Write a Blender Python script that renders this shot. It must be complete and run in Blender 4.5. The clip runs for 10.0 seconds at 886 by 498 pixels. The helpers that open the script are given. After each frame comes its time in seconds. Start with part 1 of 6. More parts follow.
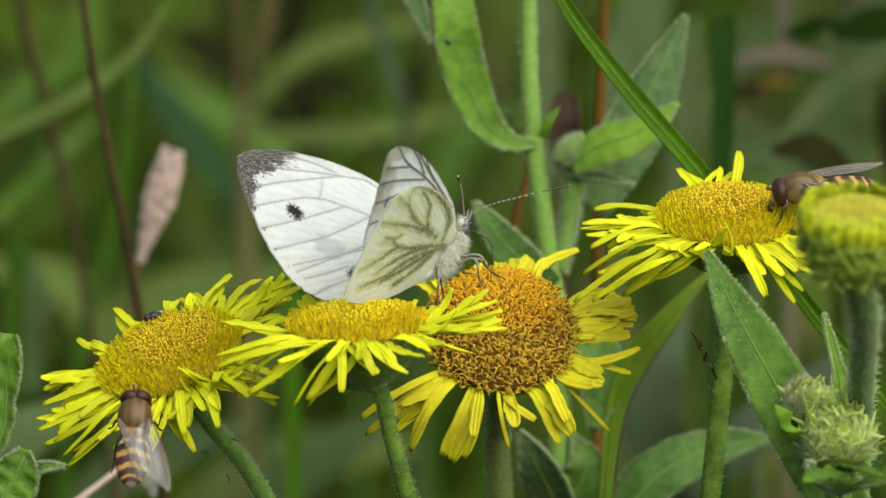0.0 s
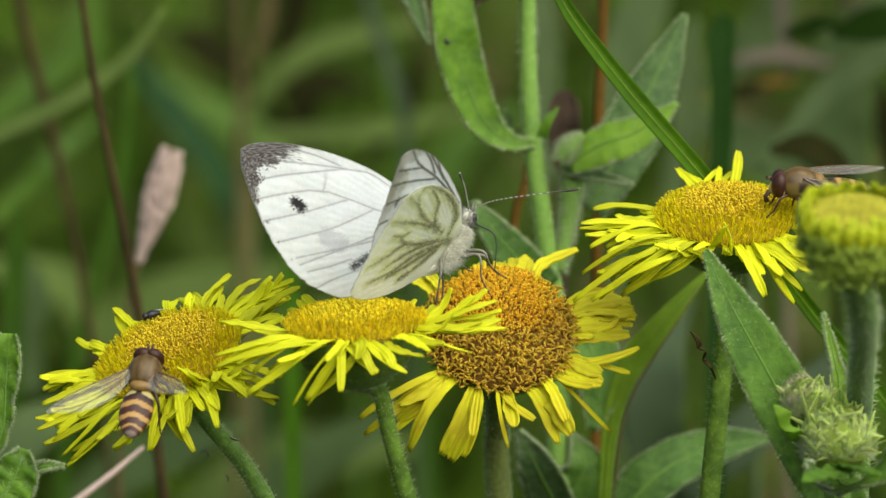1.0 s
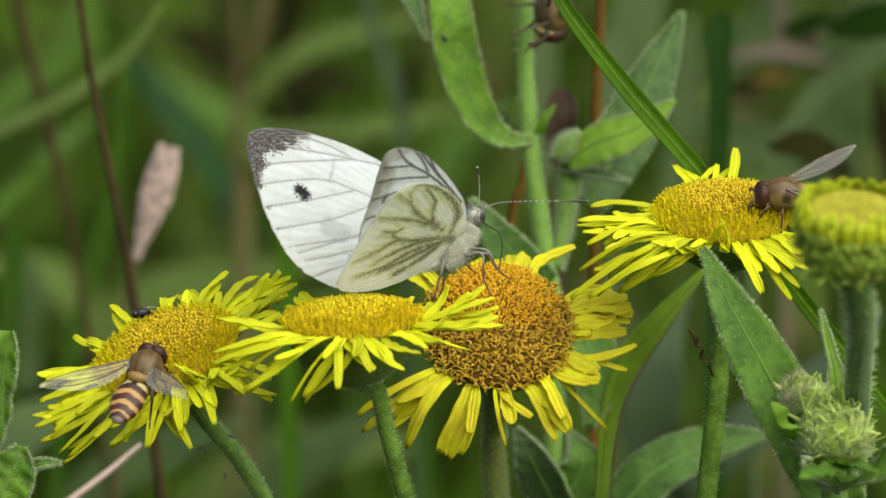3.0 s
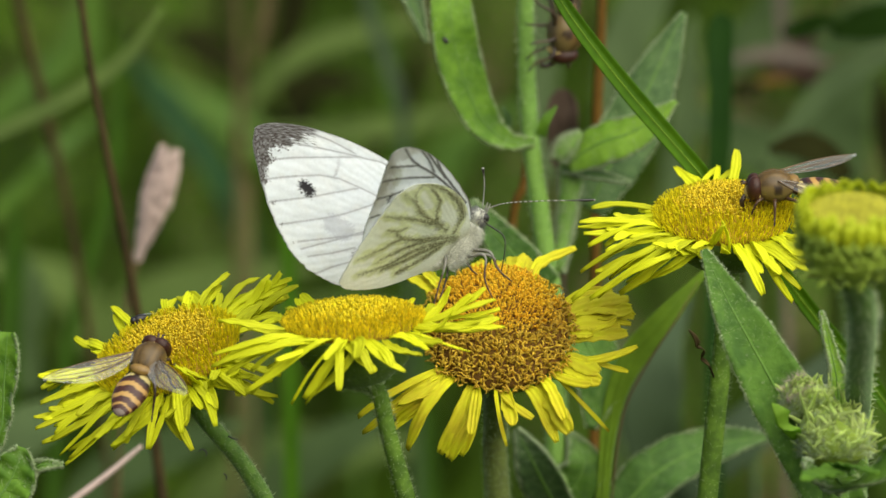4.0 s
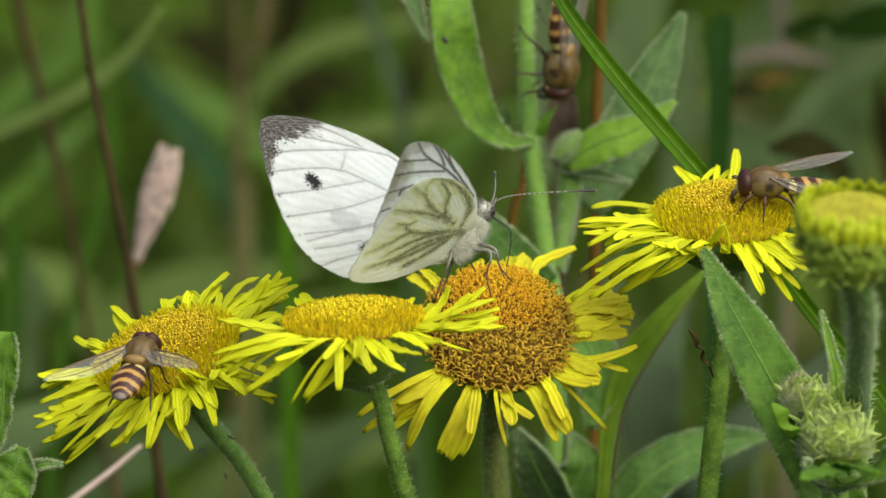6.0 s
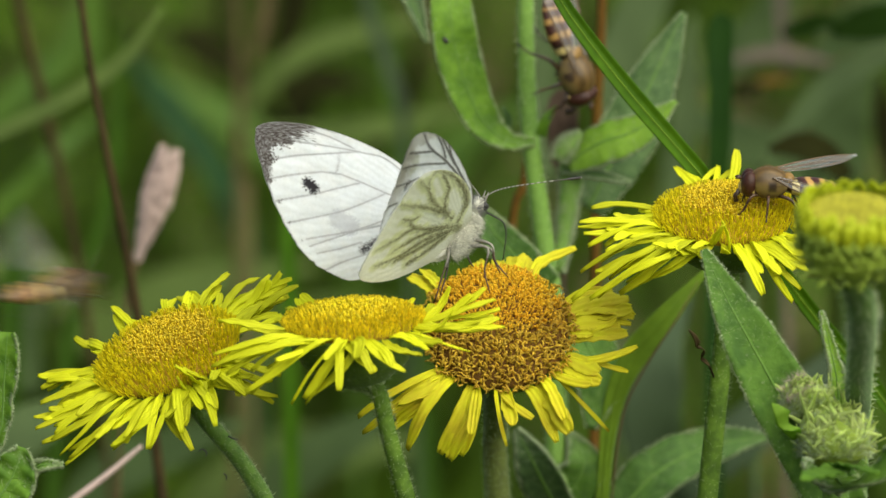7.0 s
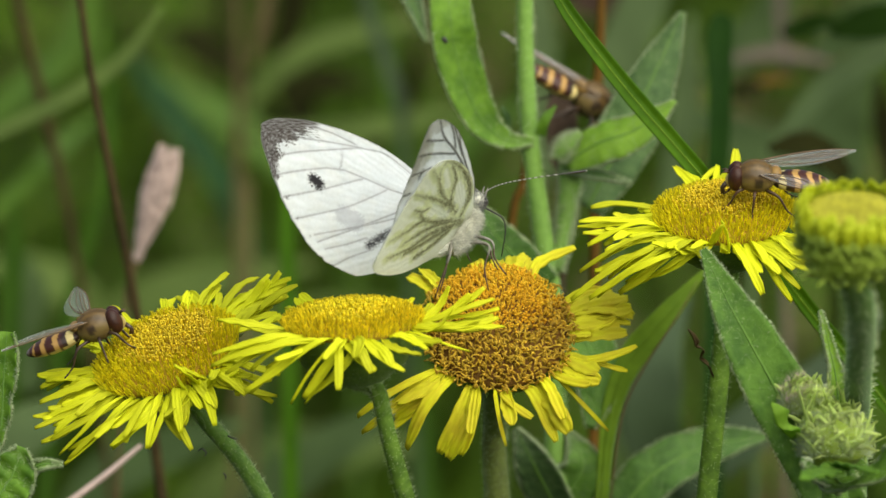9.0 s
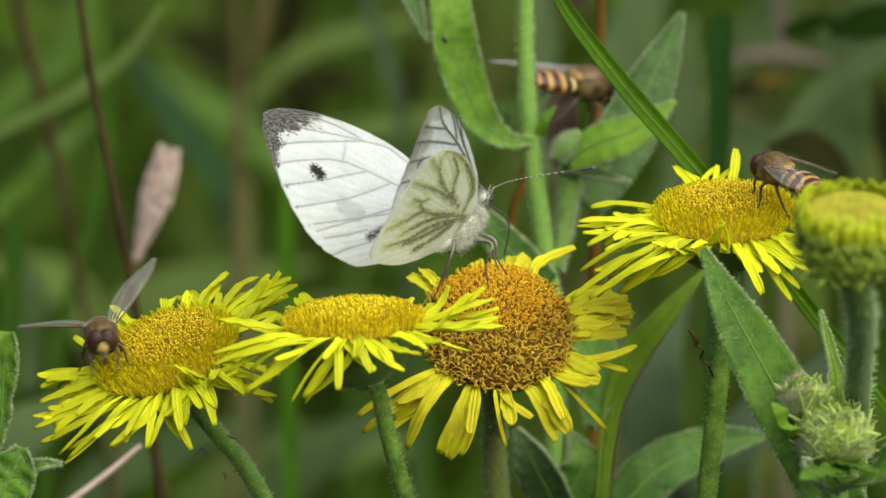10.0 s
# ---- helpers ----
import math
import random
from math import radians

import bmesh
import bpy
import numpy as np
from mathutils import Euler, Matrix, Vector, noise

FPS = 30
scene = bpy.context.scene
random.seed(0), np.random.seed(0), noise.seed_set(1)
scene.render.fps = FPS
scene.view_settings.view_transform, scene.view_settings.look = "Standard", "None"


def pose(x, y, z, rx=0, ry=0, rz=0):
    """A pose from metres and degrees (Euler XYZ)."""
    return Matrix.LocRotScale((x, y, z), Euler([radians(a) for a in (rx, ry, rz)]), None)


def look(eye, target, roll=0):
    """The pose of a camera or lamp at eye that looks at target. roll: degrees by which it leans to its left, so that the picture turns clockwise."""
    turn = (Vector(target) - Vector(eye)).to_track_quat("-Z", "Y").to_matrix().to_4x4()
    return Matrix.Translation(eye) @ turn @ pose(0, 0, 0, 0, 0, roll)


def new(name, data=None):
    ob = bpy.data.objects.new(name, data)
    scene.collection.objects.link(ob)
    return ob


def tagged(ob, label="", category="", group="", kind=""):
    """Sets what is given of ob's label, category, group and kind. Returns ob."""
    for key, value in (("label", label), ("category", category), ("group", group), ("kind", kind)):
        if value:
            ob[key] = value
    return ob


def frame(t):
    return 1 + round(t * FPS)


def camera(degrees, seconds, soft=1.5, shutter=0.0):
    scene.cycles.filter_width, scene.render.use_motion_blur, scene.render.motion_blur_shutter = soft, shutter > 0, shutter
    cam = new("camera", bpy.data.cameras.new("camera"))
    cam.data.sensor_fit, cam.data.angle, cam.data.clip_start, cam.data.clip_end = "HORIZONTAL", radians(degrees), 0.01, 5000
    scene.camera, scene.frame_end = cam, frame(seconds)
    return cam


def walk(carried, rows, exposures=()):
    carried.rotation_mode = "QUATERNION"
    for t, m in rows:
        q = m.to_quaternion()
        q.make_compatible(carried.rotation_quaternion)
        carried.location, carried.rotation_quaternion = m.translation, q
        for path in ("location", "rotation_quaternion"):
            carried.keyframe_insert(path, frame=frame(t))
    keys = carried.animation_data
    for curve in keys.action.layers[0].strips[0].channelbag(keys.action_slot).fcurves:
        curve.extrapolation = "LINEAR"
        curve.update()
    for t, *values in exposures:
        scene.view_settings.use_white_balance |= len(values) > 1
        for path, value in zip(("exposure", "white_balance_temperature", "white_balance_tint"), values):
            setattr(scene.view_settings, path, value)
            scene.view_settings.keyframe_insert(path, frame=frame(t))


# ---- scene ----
import itertools

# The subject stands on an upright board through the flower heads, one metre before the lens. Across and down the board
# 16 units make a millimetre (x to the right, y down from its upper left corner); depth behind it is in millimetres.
U = 1 / 16000
TILT = 6.0
BOARD = Matrix.Translation((0, 0, 0.6)) @ Matrix.Rotation(radians(-TILT), 4, "X")


def at(x, y, d=0.0):
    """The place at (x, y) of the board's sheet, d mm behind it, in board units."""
    k = 1 + d / 1000
    return Vector(((x - 784) * k, d * 16, (441 - y) * k))


# ---- camera ----
LENS = math.degrees(2 * math.atan(784 * U))
cam = camera(LENS, 10.0, soft=1.5, shutter=0.6)
cam.data.dof.use_dof = True
cam.data.dof.focus_distance = 1.0
cam.data.dof.aperture_fstop = 38
STEP = LENS / 1568


def aim(dx, dy):
    eye = BOARD @ Vector((0, -1.0, 0))
    return Matrix.Translation(eye) @ pose(0, 0, 0, 90 - TILT + dy * STEP, 0, dx * STEP)


walk(cam, [(t, aim(dx, dy)) for t, dx, dy in (
    (0.0, 4.5, 3.0), (0.5, 4.5, 2.4), (1.0, 3.0, 2.4), (1.5, 0.6, 0.0), (2.0, -1.6, -3.0), (2.5, -2.8, -3.8),
    (3.2, -1.2, -2.0), (4.0, 0.0, 0.0), (5.0, 0.0, 0.0), (6.0, -0.6, -0.6), (7.0, 0.0, 0.0), (8.0, -0.8, 0.0),
    (9.0, -1.2, -0.8), (10.0, -1.4, -1.2))])

# ---- light: thin overcast, brightest high behind the camera ----
world = bpy.data.worlds.new("sky")
scene.world = world
world.use_nodes = True
wn = world.node_tree
sky = wn.nodes.new("ShaderNodeTexSky")
sky.sky_type, sky.sun_disc = "NISHITA", False
sky.sun_elevation, sky.sun_rotation = radians(46.5), radians(143)
sky.air_density, sky.dust_density, sky.ozone_density = 1.2, 4.0, 1.0
wn.links.new(sky.outputs[0], wn.nodes["Background"].inputs[0])
wn.nodes["Background"].inputs[1].default_value = 0.085
sun_lamp = bpy.data.lights.new("sun", "SUN")
sun_lamp.energy, sun_lamp.angle, sun_lamp.color = 3.4, radians(100), (0.97, 1.0, 0.87)
sun = new("sun", sun_lamp)
sun.matrix_world = look((0.92, -1.22, 1.62), (0, 0, 0))
scene.view_settings.exposure = 0.32


# ---- materials ----
def material(name, color, color2=None, rough=0.6, scale=1500.0, bump=0.0, leafy=0.0, island=0.0, attribute="", spec=0.3,
             alpha=1.0, coarse=0.0, sheen=0.0, by_object=0.0, metal=0.0, stretch=1.0):
    """A procedural surface: two tones mixed by fine and coarse noise, relief, and light let through thin tissue."""
    m = bpy.data.materials.new(name)
    m.use_nodes = True
    nt = m.node_tree
    ns, ln = nt.nodes, nt.links.new
    bsdf = ns["Principled BSDF"]
    out = ns["Material Output"]
    coord = ns.new("ShaderNodeTexCoord")
    n1 = ns.new("ShaderNodeTexNoise")
    n1.inputs["Scale"].default_value, n1.inputs["Detail"].default_value = scale, 4.0
    grain = ns.new("ShaderNodeMapping")
    grain.inputs["Scale"].default_value = (stretch, 1, 1)
    ln(coord.outputs["Object"], grain.inputs["Vector"])
    ln(grain.outputs[0], n1.inputs["Vector"])
    n2 = ns.new("ShaderNodeTexNoise")
    n2.inputs["Scale"].default_value = coarse or scale / 7
    ln(coord.outputs["Object"], n2.inputs["Vector"])
    mean = ns.new("ShaderNodeMath")
    mean.operation = "ADD"
    ln(n1.outputs["Fac"], mean.inputs[0])
    ln(n2.outputs["Fac"], mean.inputs[1])
    ramp = ns.new("ShaderNodeMapRange")
    ramp.inputs["From Min"].default_value, ramp.inputs["From Max"].default_value = 0.75, 1.25
    ln(mean.outputs[0], ramp.inputs["Value"])
    mix = ns.new("ShaderNodeMix")
    mix.data_type = "RGBA"
    ln(ramp.outputs[0], mix.inputs["Factor"])
    color2 = color2 or tuple(c * 0.7 for c in color)
    if attribute:
        at_node = ns.new("ShaderNodeAttribute")
        at_node.attribute_name = attribute
        dark = ns.new("ShaderNodeMix")
        dark.data_type, dark.blend_type = "RGBA", "MULTIPLY"
        dark.inputs["Factor"].default_value = 1.0
        ln(at_node.outputs["Color"], dark.inputs["A"])
        dark.inputs["B"].default_value = (0.92, 0.92, 0.91, 1)
        ln(at_node.outputs["Color"], mix.inputs["A"])
        ln(dark.outputs["Result"], mix.inputs["B"])
    else:
        mix.inputs["A"].default_value, mix.inputs["B"].default_value = (*color, 1), (*color2, 1)
    tone = mix.outputs["Result"]
    for amount, kind in ((island, "ShaderNodeNewGeometry"), (by_object, "ShaderNodeObjectInfo")):
        if amount:
            geo = ns.new(kind)
            vary = ns.new("ShaderNodeMapRange")
            vary.inputs["To Min"].default_value, vary.inputs["To Max"].default_value = 1 - amount, 1 + amount
            ln(geo.outputs["Random Per Island" if island and kind == "ShaderNodeNewGeometry" else "Random"], vary.inputs["Value"])
            hsv = ns.new("ShaderNodeHueSaturation")
            ln(vary.outputs[0], hsv.inputs["Value"])
            ln(tone, hsv.inputs["Color"])
            tone = hsv.outputs["Color"]
    ln(tone, bsdf.inputs["Base Color"])
    bsdf.inputs["Roughness"].default_value = rough
    bsdf.inputs["Metallic"].default_value = metal
    bsdf.inputs["Specular IOR Level"].default_value = spec
    bsdf.inputs["Sheen Weight"].default_value = sheen
    bsdf.inputs["Sheen Roughness"].default_value = 0.4
    bsdf.inputs["Sheen Tint"].default_value = (0.75, 1.0, 0.6, 1)
    bsdf.inputs["Alpha"].default_value = alpha
    if bump:
        bn = ns.new("ShaderNodeBump")
        bn.inputs["Strength"].default_value, bn.inputs["Distance"].default_value = bump, 0.0002
        ln(n1.outputs["Fac"], bn.inputs["Height"])
        ln(bn.outputs[0], bsdf.inputs["Normal"])
    if leafy:
        tr = ns.new("ShaderNodeBsdfTranslucent")
        ln(tone, tr.inputs["Color"])
        ms = ns.new("ShaderNodeMixShader")
        ms.inputs[0].default_value = leafy
        ln(bsdf.outputs[0], ms.inputs[1])
        ln(tr.outputs[0], ms.inputs[2])
        ln(ms.outputs[0], out.inputs["Surface"])
    return m


PETAL = material("petal_yellow", (0.735, 0.76, 0.011), (0.655, 0.655, 0.008), 0.65, 2600, 0.5, 0.3, by_object=0.2, stretch=0.08, coarse=160)
PETAL_OLD = material("petal_withering", (0.75, 0.745, 0.013), (0.655, 0.56, 0.020), 0.7, 1500, 0.8, 0.25, by_object=0.18, stretch=0.12, coarse=320)
FLORET = material("floret_yellow", (0.82, 0.74, 0.010), (0.74, 0.62, 0.006), 0.6, 1800, 0.0, 0.2, island=0.3)
FLORET_GOLD = material("floret_gold", (0.85, 0.71, 0.012), (0.74, 0.57, 0.008), 0.6, 1800, 0.0, 0.2, island=0.35)
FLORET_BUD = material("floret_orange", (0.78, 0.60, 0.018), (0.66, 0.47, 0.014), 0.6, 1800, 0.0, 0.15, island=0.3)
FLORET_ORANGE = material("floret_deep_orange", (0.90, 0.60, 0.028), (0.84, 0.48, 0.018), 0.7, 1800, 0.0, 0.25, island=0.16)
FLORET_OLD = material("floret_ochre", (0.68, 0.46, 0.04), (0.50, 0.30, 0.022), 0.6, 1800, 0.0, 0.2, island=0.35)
DISC = material("disc_brown", (0.46, 0.30, 0.014), (0.32, 0.19, 0.009), 0.8, 2500, 0.5)
# brown old disc, darkened to paint the shade in the gaps between florets
DISC_OLD_SHADED = material("disc_old_shaded", (0.20, 0.10, 0.012), (0.11, 0.05, 0.008), 0.85, 2500, 0.5)
STEM = material("stem_green", (0.13, 0.245, 0.030), (0.066, 0.138, 0.016), 0.65, 1500, 0.9, 0.0, sheen=0.3, coarse=300)
STEM_DARK = material("stem_deep_green", (0.115, 0.205, 0.022), (0.050, 0.100, 0.010), 0.7, 1300, 0.9, 0.0, spec=0.15, coarse=380)
STEM_OLD = material("stem_olive", (0.155, 0.20, 0.030), (0.085, 0.105, 0.018), 0.65, 1500, 0.9, 0.0, sheen=0.2, coarse=240)
STEM_PALE = material("stem_woolly", (0.195, 0.345, 0.055), (0.13, 0.25, 0.038), 0.7, 1200, 0.5, 0.0, sheen=0.3)
BUD = material("bud_green", (0.68, 0.78, 0.25), (0.52, 0.66, 0.17), 0.65, 1200, 0.4, 0.45, island=0.25)
BUD_CUP = material("bud_cup_green", (0.40, 0.52, 0.065), (0.29, 0.40, 0.045), 0.7, 1500, 0.5, 0.2, sheen=0.1)
YOUNG_DISC = material("disc_young", (0.46, 0.43, 0.038), (0.36, 0.34, 0.026), 0.7, 1500, 0.3, 0.15, island=0.3)
WOOL = material("plant_hair", (0.56, 0.64, 0.40), (0.44, 0.53, 0.28), 0.8, 900, 0, 0.4, island=0.25)
CUP = material("cup_green", (0.15, 0.25, 0.03), (0.085, 0.15, 0.02), 0.7, 1800, 0.4, 0.15, sheen=0.08)
LEAF = material("leaf_green", (0.130, 0.265, 0.032), (0.062, 0.148, 0.017), 0.65, 1000, 1.0, 0.25, sheen=0.05, coarse=260)
LEAF_DEEP = material("leaf_deep_green", (0.085, 0.185, 0.026), (0.042, 0.105, 0.015), 0.65, 1000, 1.0, 0.2, sheen=0.1, coarse=260)
LEAF_FRESH = material("leaf_fresh", (0.185, 0.355, 0.028), (0.095, 0.215, 0.016), 0.6, 900, 1.0, 0.35, coarse=260)
LEAF_GREY = material("leaf_downy", (0.118, 0.205, 0.064), (0.056, 0.112, 0.032), 0.7, 1100, 0.7, 0.25, sheen=0.2, coarse=260)
BLADE = material("grass_green", (0.064, 0.150, 0.004), (0.042, 0.105, 0.003), 0.5, 900, 0.3, 0.25, spec=0.08)
BLADE_WIDE = material("grass_light", (0.20, 0.33, 0.024), (0.13, 0.23, 0.017), 0.55, 500, 0.3, 0.3, spec=0.15, coarse=60)
BACK_DARK = material("grass_dark", (0.016, 0.052, 0.005), (0.010, 0.034, 0.004), 0.7, 200, 0.2, 0.15, spec=0.1)
BACK_BLADE = material("grass_soft", (0.045, 0.11, 0.006), (0.03, 0.075, 0.005), 0.65, 200, 0.2, 0.25, spec=0.12)
LEAF_LIGHT = material("leaf_light", (0.31, 0.52, 0.05), (0.22, 0.41, 0.035), 0.6, 900, 0.9, 0.5, coarse=260)
RIB = material("leaf_rib", (0.155, 0.295, 0.05), (0.11, 0.22, 0.036), 0.6, 1500, 0.2, 0.2)
DEAD = material("dead_stalk", (0.060, 0.042, 0.015), (0.034, 0.024, 0.010), 0.8, 900, 0.4, spec=0.08)
HUSK = material("seed_husk", (0.64, 0.49, 0.43), (0.54, 0.41, 0.36), 0.85, 1300, 0.3, 0.3, island=0.12, spec=0.1)
MEADOW = material("meadow_grass", (0.070, 0.128, 0.008), (0.037, 0.069, 0.006), 0.7, 30, 0.0, 0.25, island=0.6, spec=0.12)
RUST = material("dead_stalk_rust", (0.135, 0.070, 0.012), (0.09, 0.046, 0.009), 0.8, 900, 0.4, spec=0.06)
BROWNISH = material("dead_stalk_pale", (0.112, 0.086, 0.036), (0.08, 0.06, 0.026), 0.8, 900, 0.4, spec=0.1)
STRAW = material("meadow_straw", (0.15, 0.105, 0.05), (0.09, 0.06, 0.03), 0.8, 60, 0.0, 0.2, island=0.4)
SOIL = material("soil", (0.062, 0.078, 0.022), (0.034, 0.040, 0.014), 0.95, 20, 0.6, coarse=2.0)
WING = material("wing_scales", (1, 1, 1), None, 0.65, 2600, 0.25, 0.58, attribute="Col", spec=0.15, sheen=0.15)
FUR = material("body_fur", (0.74, 0.73, 0.62), (0.56, 0.55, 0.45), 0.9, 2500, 0.6, 0.1, sheen=0.3)
FUR_HAIR = material("body_hair", (0.90, 0.89, 0.79), (0.74, 0.73, 0.62), 0.8, 2500, 0, 0.3, island=0.3)
HEAD_HAIR = material("head_hair", (0.34, 0.33, 0.32), (0.16, 0.15, 0.15), 0.8, 2500, 0, 0.2, island=0.5)
BLACK = material("black_chitin", (0.020, 0.016, 0.014), (0.012, 0.010, 0.010), 0.35, 2500, 0.2, spec=0.5)
LIMB = material("leg_brown", (0.10, 0.05, 0.022), (0.03, 0.018, 0.012), 0.4, 900, 0.1, spec=0.5)
FEELER = material("feeler_grey", (0.085, 0.08, 0.065), (0.05, 0.046, 0.04), 0.6, 2500)
PALE = material("pale_segment", (0.36, 0.35, 0.31), (0.28, 0.27, 0.24), 0.6, 2500)
EYE = material("eye_maroon", (0.054, 0.019, 0.010), (0.034, 0.012, 0.007), 0.42, 4000, 0.15, spec=0.28)
FACE = material("face_yellow", (0.50, 0.37, 0.12), (0.36, 0.25, 0.07), 0.6, 2500, 0.3, sheen=0.3)
FUZZ = material("golden_down", (0.24, 0.15, 0.04), (0.13, 0.08, 0.022), 0.7, 2500, 0, 0.3, island=0.3)
SCUTE = material("scutellum_amber", (0.26, 0.15, 0.035), (0.18, 0.10, 0.025), 0.45, 2500, 0.3, spec=0.5)
LEG_GREY = material("leg_grey", (0.26, 0.245, 0.21), (0.15, 0.14, 0.12), 0.7, 2500)
VEIN = material("wing_vein", (0.16, 0.10, 0.05), (0.10, 0.06, 0.03), 0.5, 2500)
BANDS = material("abdomen_bands", (1, 1, 1), None, 0.4, 2500, 0.2, attribute="Col", spec=0.45)


def wing_film():
    """Clear veined membrane: mostly let through, with a thin sheen."""
    m = bpy.data.materials.new("wing_membrane")
    m.use_nodes = True
    nt = m.node_tree
    bsdf = nt.nodes["Principled BSDF"]
    bsdf.inputs["Base Color"].default_value = (0.78, 0.77, 0.76, 1)
    bsdf.inputs["Roughness"].default_value = 0.28
    bsdf.inputs["Specular IOR Level"].default_value = 0.8
    clear = nt.nodes.new("ShaderNodeBsdfTransparent")
    noise_tex = nt.nodes.new("ShaderNodeTexNoise")
    noise_tex.inputs["Scale"].default_value = 900
    rng_node = nt.nodes.new("ShaderNodeMapRange")
    rng_node.inputs["To Min"].default_value, rng_node.inputs["To Max"].default_value = 0.06, 0.26
    nt.links.new(noise_tex.outputs["Fac"], rng_node.inputs["Value"])
    ms = nt.nodes.new("ShaderNodeMixShader")
    nt.links.new(rng_node.outputs[0], ms.inputs[0])
    nt.links.new(clear.outputs[0], ms.inputs[1])
    nt.links.new(bsdf.outputs[0], ms.inputs[2])
    nt.links.new(ms.outputs[0], nt.nodes["Material Output"].inputs["Surface"])
    return m


FILM = wing_film()


# ---- building helpers: meshes are (points, faces, colours) in board units ----
def mesh(name, pts, faces, mat, cols=None, smooth=True):
    me = bpy.data.meshes.new(name)
    me.from_pydata([tuple(c * U for c in p) for p in pts], [], faces)
    if cols is not None:
        layer = me.color_attributes.new("Col", "FLOAT_COLOR", "POINT")
        flat = np.ones((len(pts), 4), dtype=np.float32)
        flat[:, :3] = np.asarray(cols, dtype=np.float32)
        layer.data.foreach_set("color", flat.ravel())
    if smooth:
        me.polygons.foreach_set("use_smooth", [True] * len(faces))
    me.materials.append(mat)
    me.update()
    return me


def thing(name, place, label, category, group="", turn=None, kind=""):
    """An Empty at the thing's base, on the board."""
    ob = new(name)
    ob.empty_display_size = 0.002
    ob.matrix_basis = BOARD @ Matrix.Translation(Vector(place) * U) @ (turn.to_4x4() if turn else Matrix())
    return tagged(ob, label, category, group, kind)


def part(name, geometry, mat, parent, label="", kind="", smooth=True):
    cols = geometry[2] if len(geometry) > 2 else None
    ob = new(name, mesh(name, geometry[0], geometry[1], mat, cols, smooth))
    ob.parent = parent
    return tagged(ob, label, kind=kind)


def joined(pieces):
    pts, faces = [], []
    for piece in pieces:
        k = len(pts)
        pts.extend(piece[0])
        faces.extend([tuple(i + k for i in f) for f in piece[1]])
    return pts, faces


def spline(ctrl, n):
    """n + 1 points on a smooth line through ctrl."""
    c = [Vector(p) for p in ctrl]
    c = [2 * c[0] - c[1]] + c + [2 * c[-1] - c[-2]]
    segs = len(c) - 3
    out = []
    for i in range(n + 1):
        u = i / n * segs
        k = min(int(u), segs - 1)
        u -= k
        a, b, d, e = c[k:k + 4]
        out.append(0.5 * (2 * b + (d - a) * u + (2 * a - 5 * b + 4 * d - e) * u * u + (3 * b - a - 3 * d + e) * u ** 3))
    return out


def ramp_at(values, u):
    x = u * (len(values) - 1)
    k = min(int(x), len(values) - 2)
    return values[k] + (values[k + 1] - values[k]) * (x - k)


def tube(line, radii, seg=8, rough=0.0):
    pts, faces = [], []
    side = None
    n = len(line)
    for i, p in enumerate(line):
        t = (line[min(i + 1, n - 1)] - line[max(i - 1, 0)]).normalized()
        if side is None:
            side = t.orthogonal().normalized()
        side = (side - t * side.dot(t)).normalized()
        other = t.cross(side)
        r = ramp_at(radii, i / (n - 1))
        for k in range(seg):
            a = 2 * math.pi * k / seg
            rr = r * (1 + rough * math.sin(5 * a))
            pts.append(p + side * rr * math.cos(a) + other * rr * math.sin(a))
    for i in range(n - 1):
        for k in range(seg):
            j = (k + 1) % seg
            faces.append((i * seg + k, i * seg + j, (i + 1) * seg + j, (i + 1) * seg + k))
    faces.append(tuple(range(seg))[::-1])
    faces.append(tuple(range((n - 1) * seg, n * seg)))
    return pts, faces


def ball(c, rx, ry, rz, nu=16, nv=10, warp=None):
    """An ellipsoid; warp(unit point) may move each unit point first."""
    pts, faces = [], []
    c = Vector(c)
    for i in range(nv + 1):
        th = math.pi * i / nv
        for k in range(nu):
            a = 2 * math.pi * k / nu
            p = Vector((-math.cos(th), math.sin(th) * math.cos(a), math.sin(th) * math.sin(a)))
            if warp:
                p = warp(p)
            pts.append(c + Vector((p.x * rx, p.y * ry, p.z * rz)))
    for i in range(nv):
        for k in range(nu):
            j = (k + 1) % nu
            faces.append((i * nu + k, i * nu + j, (i + 1) * nu + j, (i + 1) * nu + k))
    return pts, faces


def lathe(n, e1, e2, profile, seg=28):
    pts, faces = [], []
    for r, h in profile:
        for k in range(seg):
            a = 2 * math.pi * k / seg
            pts.append(e1 * r * math.cos(a) + e2 * r * math.sin(a) + n * h)
    for i in range(len(profile) - 1):
        for k in range(seg):
            j = (k + 1) % seg
            faces.append((i * seg + k, i * seg + j, (i + 1) * seg + j, (i + 1) * seg + k))
    return pts, faces


